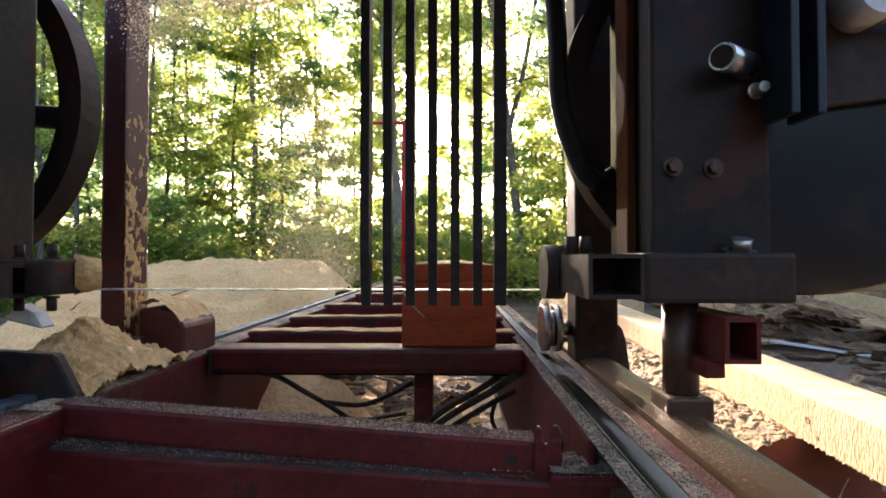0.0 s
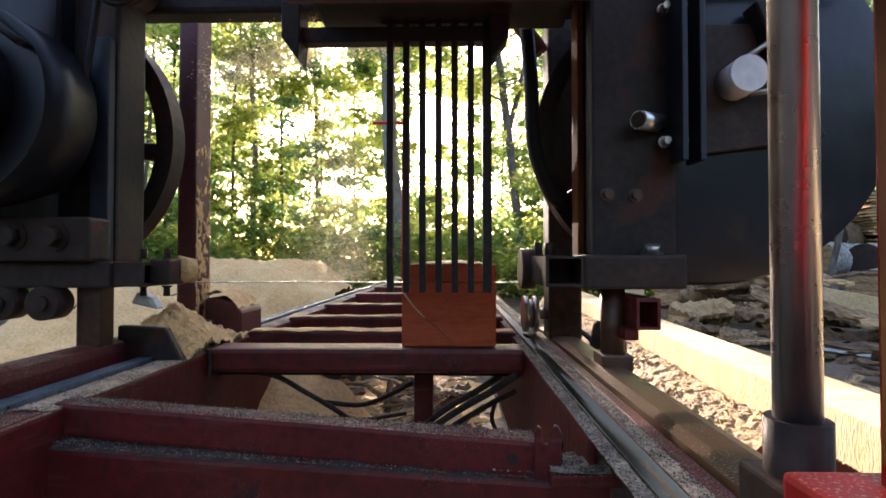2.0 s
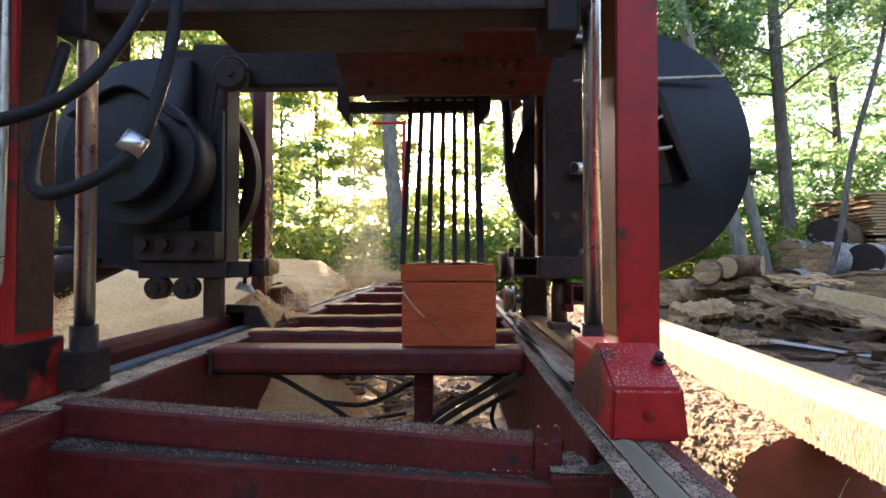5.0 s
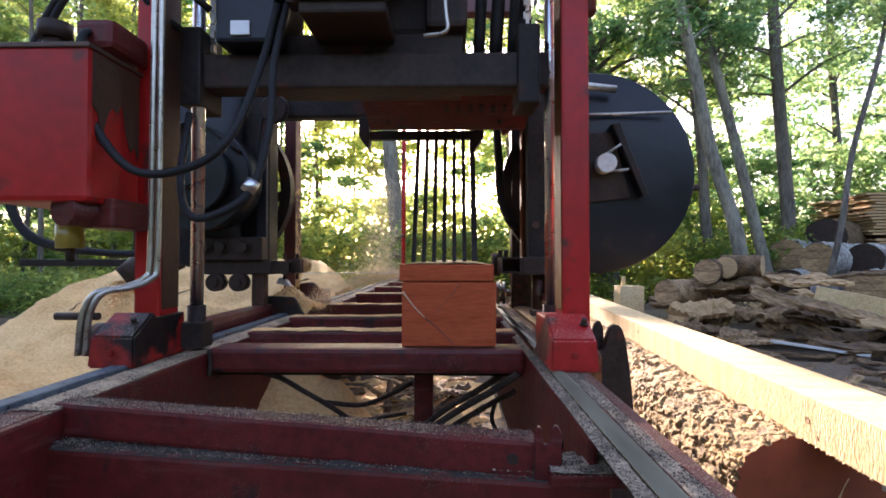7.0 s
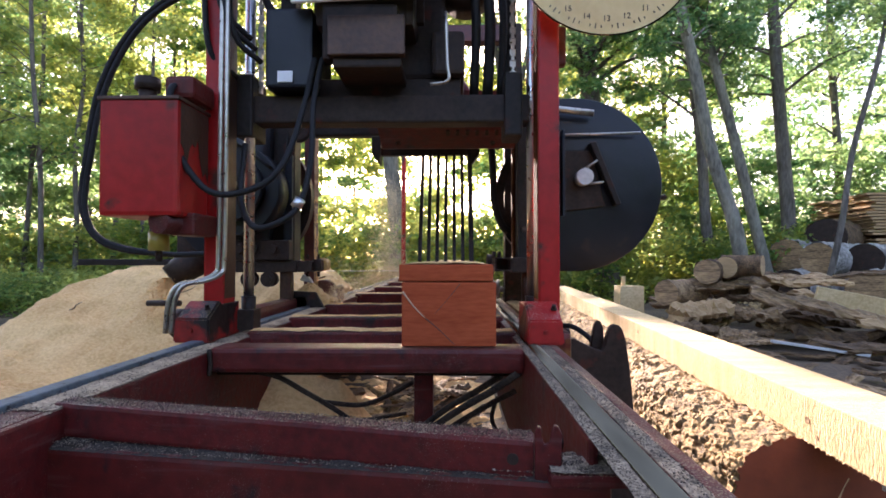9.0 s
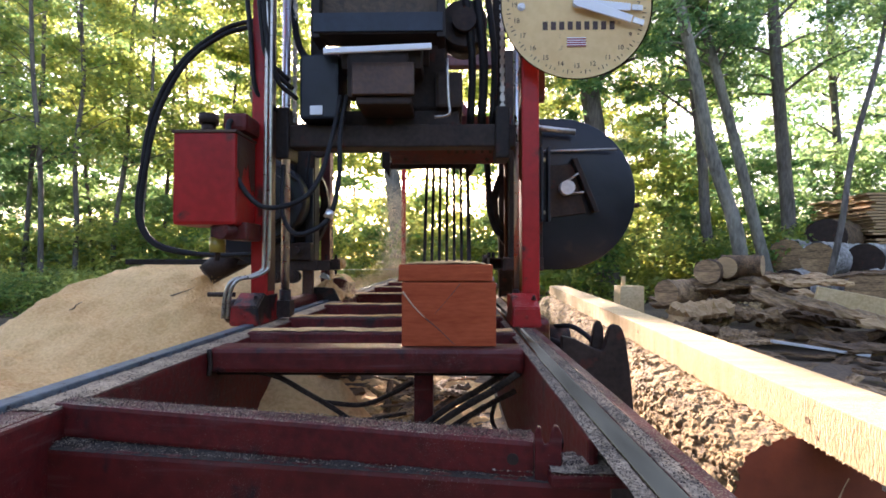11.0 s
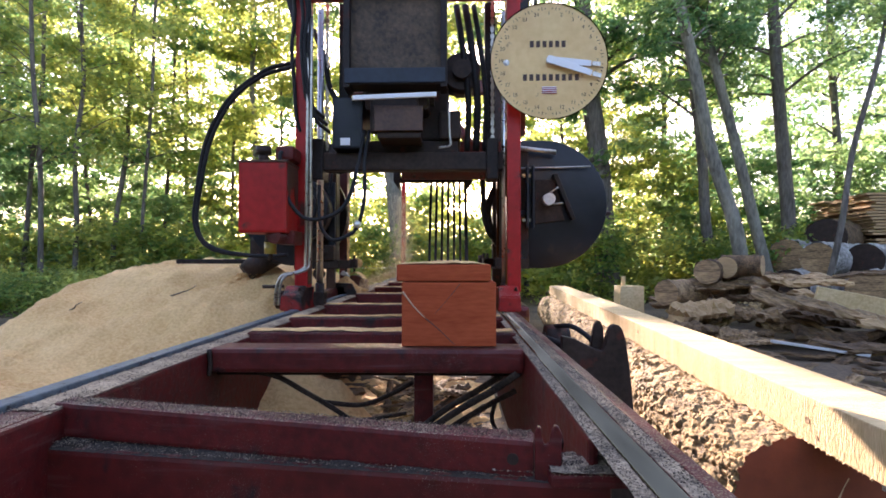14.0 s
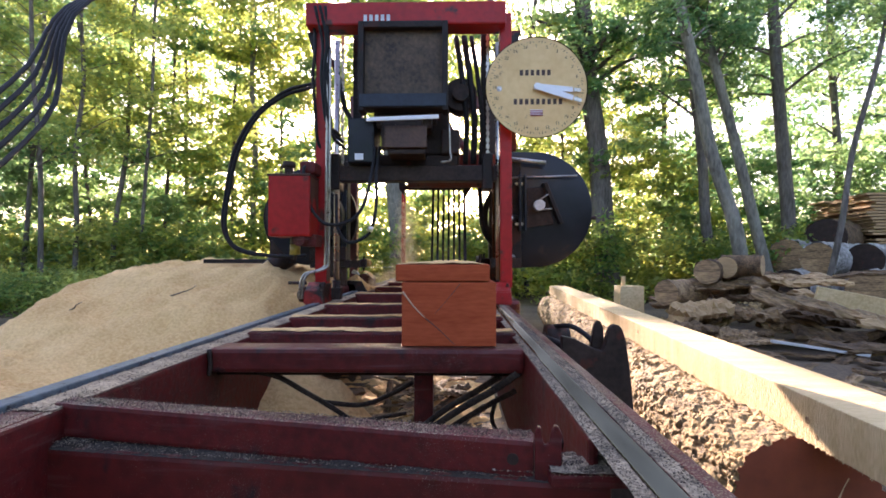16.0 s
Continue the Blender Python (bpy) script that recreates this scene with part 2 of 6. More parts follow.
GRAINS = bpy.data.materials.new("loose_sawdust_grains")
GRAINS.use_nodes = True
gn, gl = GRAINS.node_tree.nodes, GRAINS.node_tree.links
g_geo, g_ramp = gn.new("ShaderNodeNewGeometry"), gn.new("ShaderNodeValToRGB")
for at, tone in ((0.45, (0.07, 0.050, 0.040)), (0.8, (0.26, 0.19, 0.135))):
    g_ramp.color_ramp.elements.new(at).color = (*tone, 1)
g_ramp.color_ramp.elements[0].color, g_ramp.color_ramp.elements[-1].color = (0.022, 0.016, 0.013, 1), (0.60, 0.47, 0.33, 1)
gl.new(g_geo.outputs["Random Per Island"], g_ramp.inputs[0]), gl.new(g_ramp.outputs[0], gn["Principled BSDF"].inputs["Base Color"])
gn["Principled BSDF"].inputs["Roughness"].default_value = 0.9


# ---- mesh helpers ----
def box(bm, x0, x1, y0, y1, z0, z1, bevel=0.004, turn=None):
    r = bmesh.ops.create_cube(bm, size=1)
    vs = r["verts"]
    m = Matrix.Translation(((x0 + x1) / 2, (y0 + y1) / 2, (z0 + z1) / 2)) @ (turn or Matrix()) @ Matrix.Diagonal((x1 - x0, y1 - y0, z1 - z0, 1))
    bmesh.ops.transform(bm, matrix=m, verts=vs)
    if bevel:
        es = {e for v in vs for e in v.link_edges}
        bmesh.ops.bevel(bm, geom=list(es), offset=bevel, segments=2, profile=0.6, affect="EDGES")
    return bm


def ring(bm, c, ax, up, r, seg, r2=None):
    side = ax.cross(up)
    return [bm.verts.new(c + (up * math.cos(a) * (r2 or r) + side * math.sin(a) * r)) for a in (2 * math.pi * k / seg for k in range(seg))]


def rod(bm, p, q, r, r2=None, seg=14, cap=True):
    p, q = Vector(p), Vector(q)
    ax = (q - p).normalized()
    up = ax.orthogonal().normalized()
    a, b = ring(bm, p, ax, up, r, seg), ring(bm, q, ax, up, r if r2 is None else r2, seg)
    for k in range(seg):
        f = bm.faces.new((a[k], a[(k + 1) % seg], b[(k + 1) % seg], b[k]))
        f.smooth = True
    if cap:
        bm.faces.new(a[::-1]), bm.faces.new(b)
    return bm


def smooth_path(pts, steps=6):
    """Catmull-Rom through the points."""
    p = [Vector(v) for v in pts]
    p = [p[0] * 2 - p[1]] + p + [p[-1] * 2 - p[-2]]
    out = []
    for i in range(1, len(p) - 2):
        for k in range(steps):
            t = k / steps
            out.append(0.5 * ((2 * p[i]) + (p[i + 1] - p[i - 1]) * t + (2 * p[i - 1] - 5 * p[i] + 4 * p[i + 1] - p[i + 2]) * t * t + (3 * p[i] - p[i - 1] - 3 * p[i + 1] + p[i + 2]) * t ** 3))
    return out + [p[-2]]


def hose(bm, pts, r, seg=10, steps=6, taper=1.0):
    path = smooth_path(pts, steps)
    up = Vector((0.13, 0.31, 0.94)).normalized()
    last = None
    for i, c in enumerate(path):
        ax = (path[min(i + 1, len(path) - 1)] - path[max(i - 1, 0)]).normalized()
        up = (up - ax * up.dot(ax))
        up = up.normalized() if up.length > 1e-4 else ax.orthogonal().normalized()
        rr = r * (1 + (taper - 1) * i / (len(path) - 1))
        cur = ring(bm, c, ax, up, rr, seg)
        if last:
            for k in range(seg):
                f = bm.faces.new((last[k], last[(k + 1) % seg], cur[(k + 1) % seg], cur[k]))
                f.smooth = True
        else:
            bm.faces.new(cur[::-1])
        last = cur
    bm.faces.new(last)
    return bm


def plate(bm, outline, y0, y1, bevel=0.003):
    """A flat plate cut to an outline of (x, z), from y0 to y1."""
    vs = [bm.verts.new((x, y0, z)) for x, z in outline]
    f = bm.faces.new(vs)
    r = bmesh.ops.extrude_face_region(bm, geom=[f])
    nv = [v for v in r["geom"] if isinstance(v, bmesh.types.BMVert)]
    bmesh.ops.translate(bm, verts=nv, vec=(0, y1 - y0, 0))
    allv = set(vs) | set(nv)
    if bevel:
        es = [e for e in bm.edges if e.verts[0] in allv and e.verts[1] in allv and len(e.link_faces) == 2 and e.calc_face_angle(0) > 0.6]
        bmesh.ops.bevel(bm, geom=es, offset=bevel, segments=1, affect="EDGES")
    return bm


def tube_box(bm, x0, x1, y0, y1, z0, z1, axis, wall=0.006):
    """A square tube, open at both ends along the axis."""
    lo, hi = [x0, y0, z0], [x1, y1, z1]
    a, b = [k for k in range(3) if k != axis]

    def at(s, u, v, inner):
        p = [0, 0, 0]
        p[axis] = s
        w = wall if inner else 0
        p[a] = lo[a] + w if u == 0 else hi[a] - w
        p[b] = lo[b] + w if v == 0 else hi[b] - w
        return bm.verts.new(p)

    order = ((0, 0), (1, 0), (1, 1), (0, 1))
    loops = {(s, i): [at(s, u, v, i) for u, v in order] for s in (lo[axis], hi[axis]) for i in (0, 1)}
    s0, s1 = lo[axis], hi[axis]
    for k in range(4):
        j = (k + 1) % 4
        bm.faces.new((loops[s0, 0][k], loops[s0, 0][j], loops[s1, 0][j], loops[s1, 0][k]))
        bm.faces.new((loops[s0, 1][j], loops[s0, 1][k], loops[s1, 1][k], loops[s1, 1][j]))
        bm.faces.new((loops[s0, 0][j], loops[s0, 0][k], loops[s0, 1][k], loops[s0, 1][j]))
        bm.faces.new((loops[s1, 0][k], loops[s1, 0][j], loops[s1, 1][j], loops[s1, 1][k]))
    return bm


def part(name, bm, mat, parent=None, label=""):
    if bm.faces:
        bmesh.ops.recalc_face_normals(bm, faces=bm.faces)
    me = bpy.data.meshes.new(name)
    bm.to_mesh(me)
    bm.free()
    me.materials.append(mat)
    ob = new(name, me)
    if parent:
        ob.parent = parent
    if label:
        ob["label"] = label
    return ob


def bmn():
    return bmesh.new()


def raw_mesh(name, verts, quads, mat, parent=None):
    """A mesh straight from arrays (n x 3, m x 4)."""
    me = bpy.data.meshes.new(name)
    me.vertices.add(len(verts)), me.loops.add(quads.size), me.polygons.add(len(quads))
    me.vertices.foreach_set("co", np.ascontiguousarray(verts, np.float32).ravel())
    me.loops.foreach_set("vertex_index", np.ascontiguousarray(quads, np.int32).ravel())
    me.polygons.foreach_set("loop_start", np.arange(0, quads.size, quads.shape[1], dtype=np.int32))
    me.update(calc_edges=True)
    me.materials.append(mat)
    ob = new(name, me)
    if parent:
        ob.parent = parent
    return ob


def thing(name, at, label, category, group=""):
    e = new(name)
    e.location = at
    e.empty_display_size = 0.1
    return tagged(e, label, category, group)


def fbm(x, y, z=0.0, octaves=4):
    return noise.fractal(Vector((x, y, z)), 1.0, 2.0, octaves)


# ---- ground ----
def ground_height(x, y):
    far = max(0.0, math.hypot(x, y) - 14) / 30
    return 0.05 * fbm(x * 0.6, y * 0.6) + 0.015 * fbm(x * 4, y * 4) - 0.03 + 0.25 * min(far, 1.0) * fbm(x * 0.08, y * 0.08)


def heightfield(name, xs, ys, h, mat):
    v = np.array([(x, y, h(x, y)) for y in ys for x in xs])
    nx, ny = len(xs), len(ys)
    i = np.arange((nx - 1) * (ny - 1))
    a = (i // (nx - 1)) * nx + i % (nx - 1)
    ob = raw_mesh(name, v, np.stack([a, a + 1, a + nx + 1, a + nx], 1), mat)
    ob.data.polygons.foreach_set("use_smooth", np.ones(len(ob.data.polygons), bool))
    return ob


near = np.concatenate([-np.geomspace(900, 8.4, 22), np.arange(-8, 8.01, 0.16), np.geomspace(8.4, 900, 22)])
neary = np.concatenate([-np.geomspace(900, 3.4, 22), np.arange(-3, 13.01, 0.16), np.geomspace(13.4, 900, 26)])
tagged(heightfield("ground", near, neary, ground_height, EARTH), "bare brown earth littered with bark and leaf mould", "ground", kind="structure")


def crumble(x, y, a=1.0):
    return a * (0.035 * fbm(x * 3, y * 3, 2) + 0.020 * fbm(x * 13, y * 13, 5) + 0.010 * fbm(x * 37, y * 37, 9))


def heap_near(x, y):
    ridge = 0.92 * math.exp(-(((x + 1.5) / 1.17) ** 4)) * math.exp(-((y - 3.3) / 1.3) ** 2 * (0.75 if y < 3.3 else 1.5))
    skirt = 0.50 * math.exp(-((x + 1.6) / 1.25) ** 4 - ((y - 2.2) / 1.5) ** 4)
    h = max(ridge, skirt)
    slump = 0.03 * math.sin(5 * x + 2.4 * y + 2 * fbm(x, y, 4)) * min(1, h * 2)
    return min(h, 0.90 + 0.025 * fbm(x * 1.5, y * 1.5, 3)) - 0.04 - 0.12 * max(0, 1 - h * 5) + 0.5 * slump + crumble(x, y, 1.5 * min(1, h * 3))


def heap_far(x, y):
    h = 0.98 * math.exp(-((x + 2.95) / 1.4) ** 6 - ((y - 7.2) / 1.5) ** 4) + 0.1 * math.exp(-((x + 1.6) / 0.7) ** 2 - ((y - 6.6) / 1.3) ** 2)
    return min(h, 0.92 + 0.05 * fbm(x * 0.8, y * 0.8, 7)) - 0.06 + crumble(x, y, min(1, h * 3))


def heap_low(x, y):
    h = 0.63 * math.exp(-((x + 0.52) / 0.44) ** 2 - ((y - 1.52) / 0.47) ** 2) + 0.09 * math.exp(-((x + 0.2) / 0.8) ** 2 - ((y - 2.8) / 1.1) ** 2)
    return h - 0.06 + crumble(x, y, 1.2)


tagged(heightfield("sawdust_heap", np.arange(-5.6, -0.68, 0.03), np.arange(0.2, 5.8, 0.03), heap_near, SAWDUST), "tall heap of pale tan sawdust beside the sawmill", "sawdust", kind="stuff")
tagged(heightfield("sawdust_heap", np.arange(-6.5, -0.7, 0.045), np.arange(5.0, 9.6, 0.045), heap_far, SAWDUST), "flat-topped bank of pale sawdust at the wood's edge", "sawdust", kind="stuff")
tagged(heightfield("sawdust_heap", np.arange(-1.3, 0.3, 0.025), np.arange(0.75, 4.2, 0.025), heap_low, SAWDUST), "low mound of sawdust under the saw bed", "sawdust", kind="stuff")

for k, (x, y, yaw) in enumerate(((-1.42, 2.62, 40), (-1.05, 2.2, 100), (-1.9, 2.5, -30), (-1.25, 1.7, 10))):
    z = heap_near(x, y)
    tw = hose(bmn(), [(-0.05, 0, 0), (0, 0.008, 0.016), (0.05, -0.004, 0.034), (0.075, 0.01, 0.05)], 0.0035, 6, 3, 0.5)
    ob = tagged(part("twig", tw, TRUNK), "dark twig lying on the sawdust heap", "twig")
    ob.matrix_basis = pose(x, y, z, 0, 0, yaw)

rs0 = random.Random(9)
ggen = np.random.default_rng(21)


def grains(parent, count, x0, x1, y0, y1, z, lo=0.00025, hi=0.0006):
    """Loose four-sided crumbs strewn over a level strip of a part."""
    u = ggen.random(count)
    p = np.stack([x0 + (x1 - x0) * u, ggen.uniform(y0, y1, count), z + ggen.uniform(0, 0.0008, count)], 1)
    size = ggen.uniform(lo, hi, (count, 1, 1)) * ggen.uniform(0.6, 1.5, (count, 4, 1))
    corner = np.array([(1, 1, 1), (-1, -1, 1), (-1, 1, -1), (1, -1, -1)], float)
    turn = ggen.normal(size=(count, 3, 3))
    v = p[:, None, :] + np.einsum("kj,nij->nki", corner, np.linalg.qr(turn)[0]) * size
    f = np.array([(0, 1, 2), (0, 3, 1), (0, 2, 3), (1, 3, 2)])
    ob = raw_mesh("loose_sawdust", v.reshape(-1, 3), (np.arange(count)[:, None, None] * 4 + f).reshape(-1, 3), GRAINS, parent)
    return tagged(ob, "coarse loose sawdust crumbs", kind="stuff")


# ---- saw bed ----
LEFT, RIGHT, TOP = -0.525, 0.15, EYE - 0.2        # inner faces of the side rails, height of their top flange
bed = thing("sawmill_bed", (0, 0, 0), "dark red steel sawmill bed dusted with sawdust", "sawmill bed")


def channel(x_in, x_out, name, label):
    """A tall side rail: web with top and bottom flange, rounded upper edge."""
    s = 1 if x_out > x_in else -1
    a, b = sorted((x_in, x_in + s * 0.012))
    web = part(name, box(bmn(), a, b, 0.575 if s > 0 else 0.30, 5.6, TOP - 0.27, TOP, 0.005), RED_DUSTY, bed, label)
    a, b = sorted((x_in + s * 0.0125, x_out))
    for z in (TOP, TOP - 0.26):
        part("flange", box(bmn(), a, b, 0.30, 5.6, z - 0.010, z, 0.003), RED_DUSTY, web)


channel(LEFT, LEFT - 0.062, "side_rail", "red side rail with pale dust on its flange")
channel(RIGHT, RIGHT + 0.080, "side_rail", "red side rail with pale dust on its flange")


def dust_film(x0, x1, y0, y1, z, name="sawdust_layer", step=0.008, thick=0.004, mat=None, seed=0):
    xs, ys = np.arange(x0, x1 + step / 2, step), np.arange(y0, y1, 0.012)

    def h(x, y):
        edge = min(x - x0, x1 - x, 0.02) / 0.02
        return z + max(-0.001, thick * (0.3 + edge) * (0.55 + 0.7 * fbm(x * 25, y * 18, seed)) + 0.0016 * fbm(x * 160, y * 160, seed + 3))
    ob = heightfield(name, xs, ys, h, mat or DUST_GREY)
    ob.parent = bed
    return tagged(ob, kind="stuff")


dust_film(LEFT - 0.058, LEFT - 0.003, 0.66, 5.0, TOP + 0.001, seed=1, mat=DUST_PALE, thick=0.003)
dust_film(RIGHT + 0.001, RIGHT + 0.018, 0.42, 4.5, TOP + 0.001, seed=4, step=0.003, thick=0.0024)
dust_film(RIGHT + 0.049, RIGHT + 0.068, 0.42, 4.5, TOP + 0.001, seed=6, step=0.004, thick=0.0022)
bm = bmn()
prof = [(0.019 + 0.029 * k / 10, 0.0005 + 0.0055 * math.sin(math.pi * k / 10) ** 0.6) for k in range(11)]
loops = [[bm.verts.new((RIGHT + a, y, TOP + h)) for a, h in prof] for y in (0.30, 5.6)]
for k in range(10):
    bm.faces.new((loops[0][k], loops[0][k + 1], loops[1][k + 1], loops[1][k])).smooth = True
bm.faces.new(loops[0]), bm.faces.new(loops[1][::-1]), bm.faces.new((loops[0][0], loops[1][0], loops[1][10], loops[0][10]))
part("track", bm, TRACK, bed, "polished steel running strip")
bm = bmn()
box(bm, RIGHT + 0.069, RIGHT + 0.0865, 0.30, 5.6, TOP - 0.06, TOP + 0.002, 0.002)
part("edge_strip", bm, RED_DUSTY, bed, "red outer edge of the rail")
bm = bmn()
box(bm, LEFT - 0.094, LEFT - 0.063, 0.30, 5.6, TOP - 0.05, TOP + 0.009, 0.003)
part("track", bm, BLUE, bed, "speckled grey-blue steel track angle")

BUNK_TOP = EYE - 0.188


def bunk(y, x0, x1, h=0.07, w=0.075):
    bm = bmn()
    box(bm, x0, x1, y, y + w, BUNK_TOP - h, BUNK_TOP, 0.006)
    b = part("bunk", bm, RED_DUSTY, bed)
    d = heightfield("dust", np.arange(x0 + 0.004, x1 - 0.003, 0.012), np.arange(y + 0.004, y + w - 0.003, 0.008),
                    lambda x, yy: BUNK_TOP + 0.001 + max(0, 0.0035 * (0.5 + fbm(x * 20, yy * 30, y))), SAWDUST)
    d.parent = b
    return b


for y in (1.31, 1.64, 2.09, 2.75, 3.4, 4.1, 4.8):
    bunk(y, LEFT - 0.01, RIGHT + 0.01, 0.055)
# first cross member, lower lip and welded corner
bm = bmn()
box(bm, LEFT, RIGHT, 1.08, 1.16, EYE - 0.243, EYE - 0.190, 0.010)
part("cross_member", bm, RED, bed, "red box-section cross member")
bm = bmn()
box(bm, LEFT, RIGHT, 1.12, 1.16, EYE - 0.256, EYE - 0.2435, 0.003)
part("lower_lip", bm, GREASE, bed)
bm = bmn()
hose(bm, [(LEFT + 0.004, 1.078, EYE - 0.248), (LEFT + 0.007, 1.077, EYE - 0.225), (LEFT + 0.004, 1.077, EYE - 0.192)], 0.005, 6, 4)
part("weld_seam", bm, GREASE, bed)
# end bunk with a pin plate, set a little askew
bm = bmn()
box(bm, -0.322, 0.322, 0.0, 0.036, -0.046, 0, 0.006)
end = part("end_bunk", bm, RED_DUSTY, bed, "red end bunk with a dusty top edge")
end.matrix_basis = Matrix.Translation((-0.227, 0.630, BUNK_TOP - 0.011)) @ Matrix.Rotation(radians(-9.5), 4, "Z") @ Matrix.Rotation(radians(0.9), 4, "Y")
bm = bmn()
plate(bm, [(0.3225, -0.050), (0.352, -0.050), (0.352, 0.010), (0.348, 0.019), (0.343, 0.020), (0.340, 0.012), (0.338, 0.0), (0.333, -0.003), (0.330, 0.004), (0.329, 0.016), (0.325, 0.018), (0.3225, 0.010)], -0.004, 0.004, 0.0012)
part("pin_plate", bm, RED_DUSTY, end)
bm = bmn()
rod(bm, (0.298, -0.0008, -0.022), (0.298, 0.002, -0.022), 0.0068)
part("pin_hole", bm, GREASE, end, "dark bolt hole")
# the near end beam below it
bm = bmn()
box(bm, -0.46, 0.40, 0.0, 0.014, -0.26, 0, 0.007)
box(bm, -0.46, 0.40, 0.004, 0.075, -0.012, -0.001, 0.003)
eb = part("end_beam", bm, RED, bed, "deep red end beam with greasy stains")
eb.matrix_basis = Matrix.Translation((-0.225, 0.612, EYE - 0.2450)) @ Matrix.Rotation(radians(-7.7), 4, "Z")
d = heightfield("grime", np.arange(-0.455, 0.396, 0.004), np.arange(0.0, 0.060, 0.004), lambda x, y: -0.0015 + max(0, (0.008 if x < -0.27 else 0.0032) * (0.6 + 1.0 * fbm(x * 26, y * 30, 6)) * min(1, y / 0.010) + 0.0018 * fbm(x * 240, y * 240)), GRIME)
d.parent = eb
tagged(d, kind="stuff")
d = heightfield("sawdust_layer", np.arange(0.262, 0.3985, 0.004), np.arange(0.006, 0.078, 0.004), lambda x, y: -0.001 + max(0.0, 0.009 * min(1, (x - 0.262) / 0.05) * min(1, (y - 0.006) / 0.02) * (0.7 + 0.8 * fbm(x * 28, y * 28, 11)) + 0.0018 * fbm(x * 240, y * 240, 3)), DUST_GREY)
d.parent = eb
tagged(d, kind="stuff")
cpl = part("corner_plate", box(bmn(), 0.104, RIGHT + 0.045, 0.552, 0.604, EYE - 0.246, EYE - 0.232, 0.003), RED_DUSTY, bed)
d = heightfield("sawdust_layer", np.arange(0.105, RIGHT + 0.044, 0.0035), np.arange(0.553, 0.603, 0.0035), lambda x, y: EYE - 0.2315 + max(-0.0005, 0.0032 * (0.6 + fbm(x * 40, y * 40, 2)) + 0.002 * fbm(x * 230, y * 230, 5)), DUST_GREY)
d.parent = cpl
tagged(d, kind="stuff")
for x in (LEFT - 0.04, RIGHT + 0.04):
    for y in (0.9, 4.6):
        bm = bmn()
        box(bm, x - 0.026, x + 0.03, y - 0.03, y + 0.03, 0.0, TOP - 0.27, 0.004)
        box(bm, x - 0.07, x + 0.07, y - 0.07, y + 0.07, -0.03, 0.012, 0.003)
        part("leg", bm, RED, bed)
bm = bmn()
box(bm, -0.105, -0.055, 1.35, 1.40, 0.05, EYE - 0.29, 0.004)
part("centre_post", bm, RED, bed, "short red post under the bed")
# hydraulic hoses that sag under the bed
for pts, r in (([(-0.431, 1.1, 0.657), (-0.39, 1.13, 0.638), (-0.342, 1.17, 0.595), (-0.284, 1.2, 0.549), (-0.213, 1.25, 0.479)], 0.0075),
               ([(-0.345, 1.36, 0.518), (-0.248, 1.37, 0.509), (-0.173, 1.38, 0.534), (-0.11, 1.36, 0.572)], 0.008),
               ([(0.134, 1.08, 0.659), (0.086, 1.12, 0.613), (0.016, 1.17, 0.558), (-0.072, 1.22, 0.485)], 0.01),
               ([(0.104, 1.14, 0.64), (0.051, 1.18, 0.595), (-0.018, 1.22, 0.543), (-0.088, 1.25, 0.482)], 0.009),
               ([(0.136, 1.14, 0.607), (0.077, 1.18, 0.563), (0.003, 1.22, 0.506), (-0.032, 1.24, 0.469)], 0.008),
               ([(-0.383, 1.42, 0.465), (-0.263, 1.45, 0.444), (-0.135, 1.46, 0.46)], 0.007),
               ([(0.128, 1.5, 0.498), (0.112, 1.5, 0.432), (0.145, 1.5, 0.365)], 0.008)):
    tagged(part("hose", hose(bmn(), pts, r * 0.8), HOSE_DUSTY, bed), "dusty black hydraulic hose")

# crumbs strewn over the near end of the bed
grains(eb, 9000, -0.455, 0.395, 0.003, 0.050, 0.0012)
grains(eb, 3000, -0.455, -0.26, 0.003, 0.050, 0.0048)
grains(eb, 3500, 0.27, 0.395, 0.006, 0.074, 0.006, 0.0003, 0.0008)
grains(end, 4500, -0.318, 0.318, 0.002, 0.034, 0.0006)
grains(cpl, 2200, 0.106, RIGHT + 0.012, 0.554, 0.602, EYE - 0.2300)
grains(bed, 2600, RIGHT + 0.001, RIGHT + 0.018, 0.42, 1.5, TOP + 0.003)
grains(bed, 3200, RIGHT + 0.049, RIGHT + 0.068, 0.42, 1.6, TOP + 0.003)
grains(bed, 3600, LEFT - 0.060, LEFT - 0.004, 0.50, 1.5, TOP + 0.003)

# a slot in the side rail
sl = bmn()
hose(sl, [(RIGHT - 0.0004, 0.705, EYE - 0.257), (RIGHT - 0.0004, 0.72, EYE - 0.250), (RIGHT - 0.0004, 0.735, EYE - 0.257)], 0.007, 8, 3)
part("slot", sl, GREASE, bed, "dark slot in the side rail")

# slim upright with a short arm at the far end of the bed
bm = bmn()
rod(bm, (-0.545, 5.50, TOP + 0.001), (-0.538, 5.50, 2.40), 0.024, seg=12)
up_pole = part("upright", bm, RED_BRIGHT, bed, "slim red upright at the far end of the bed")
bm = bmn()
rod(bm, (-0.88, 5.50, 2.385), (-0.558, 5.50, 2.385), 0.017, seg=12)
part("arm", bm, RED_BRIGHT, up_pole)

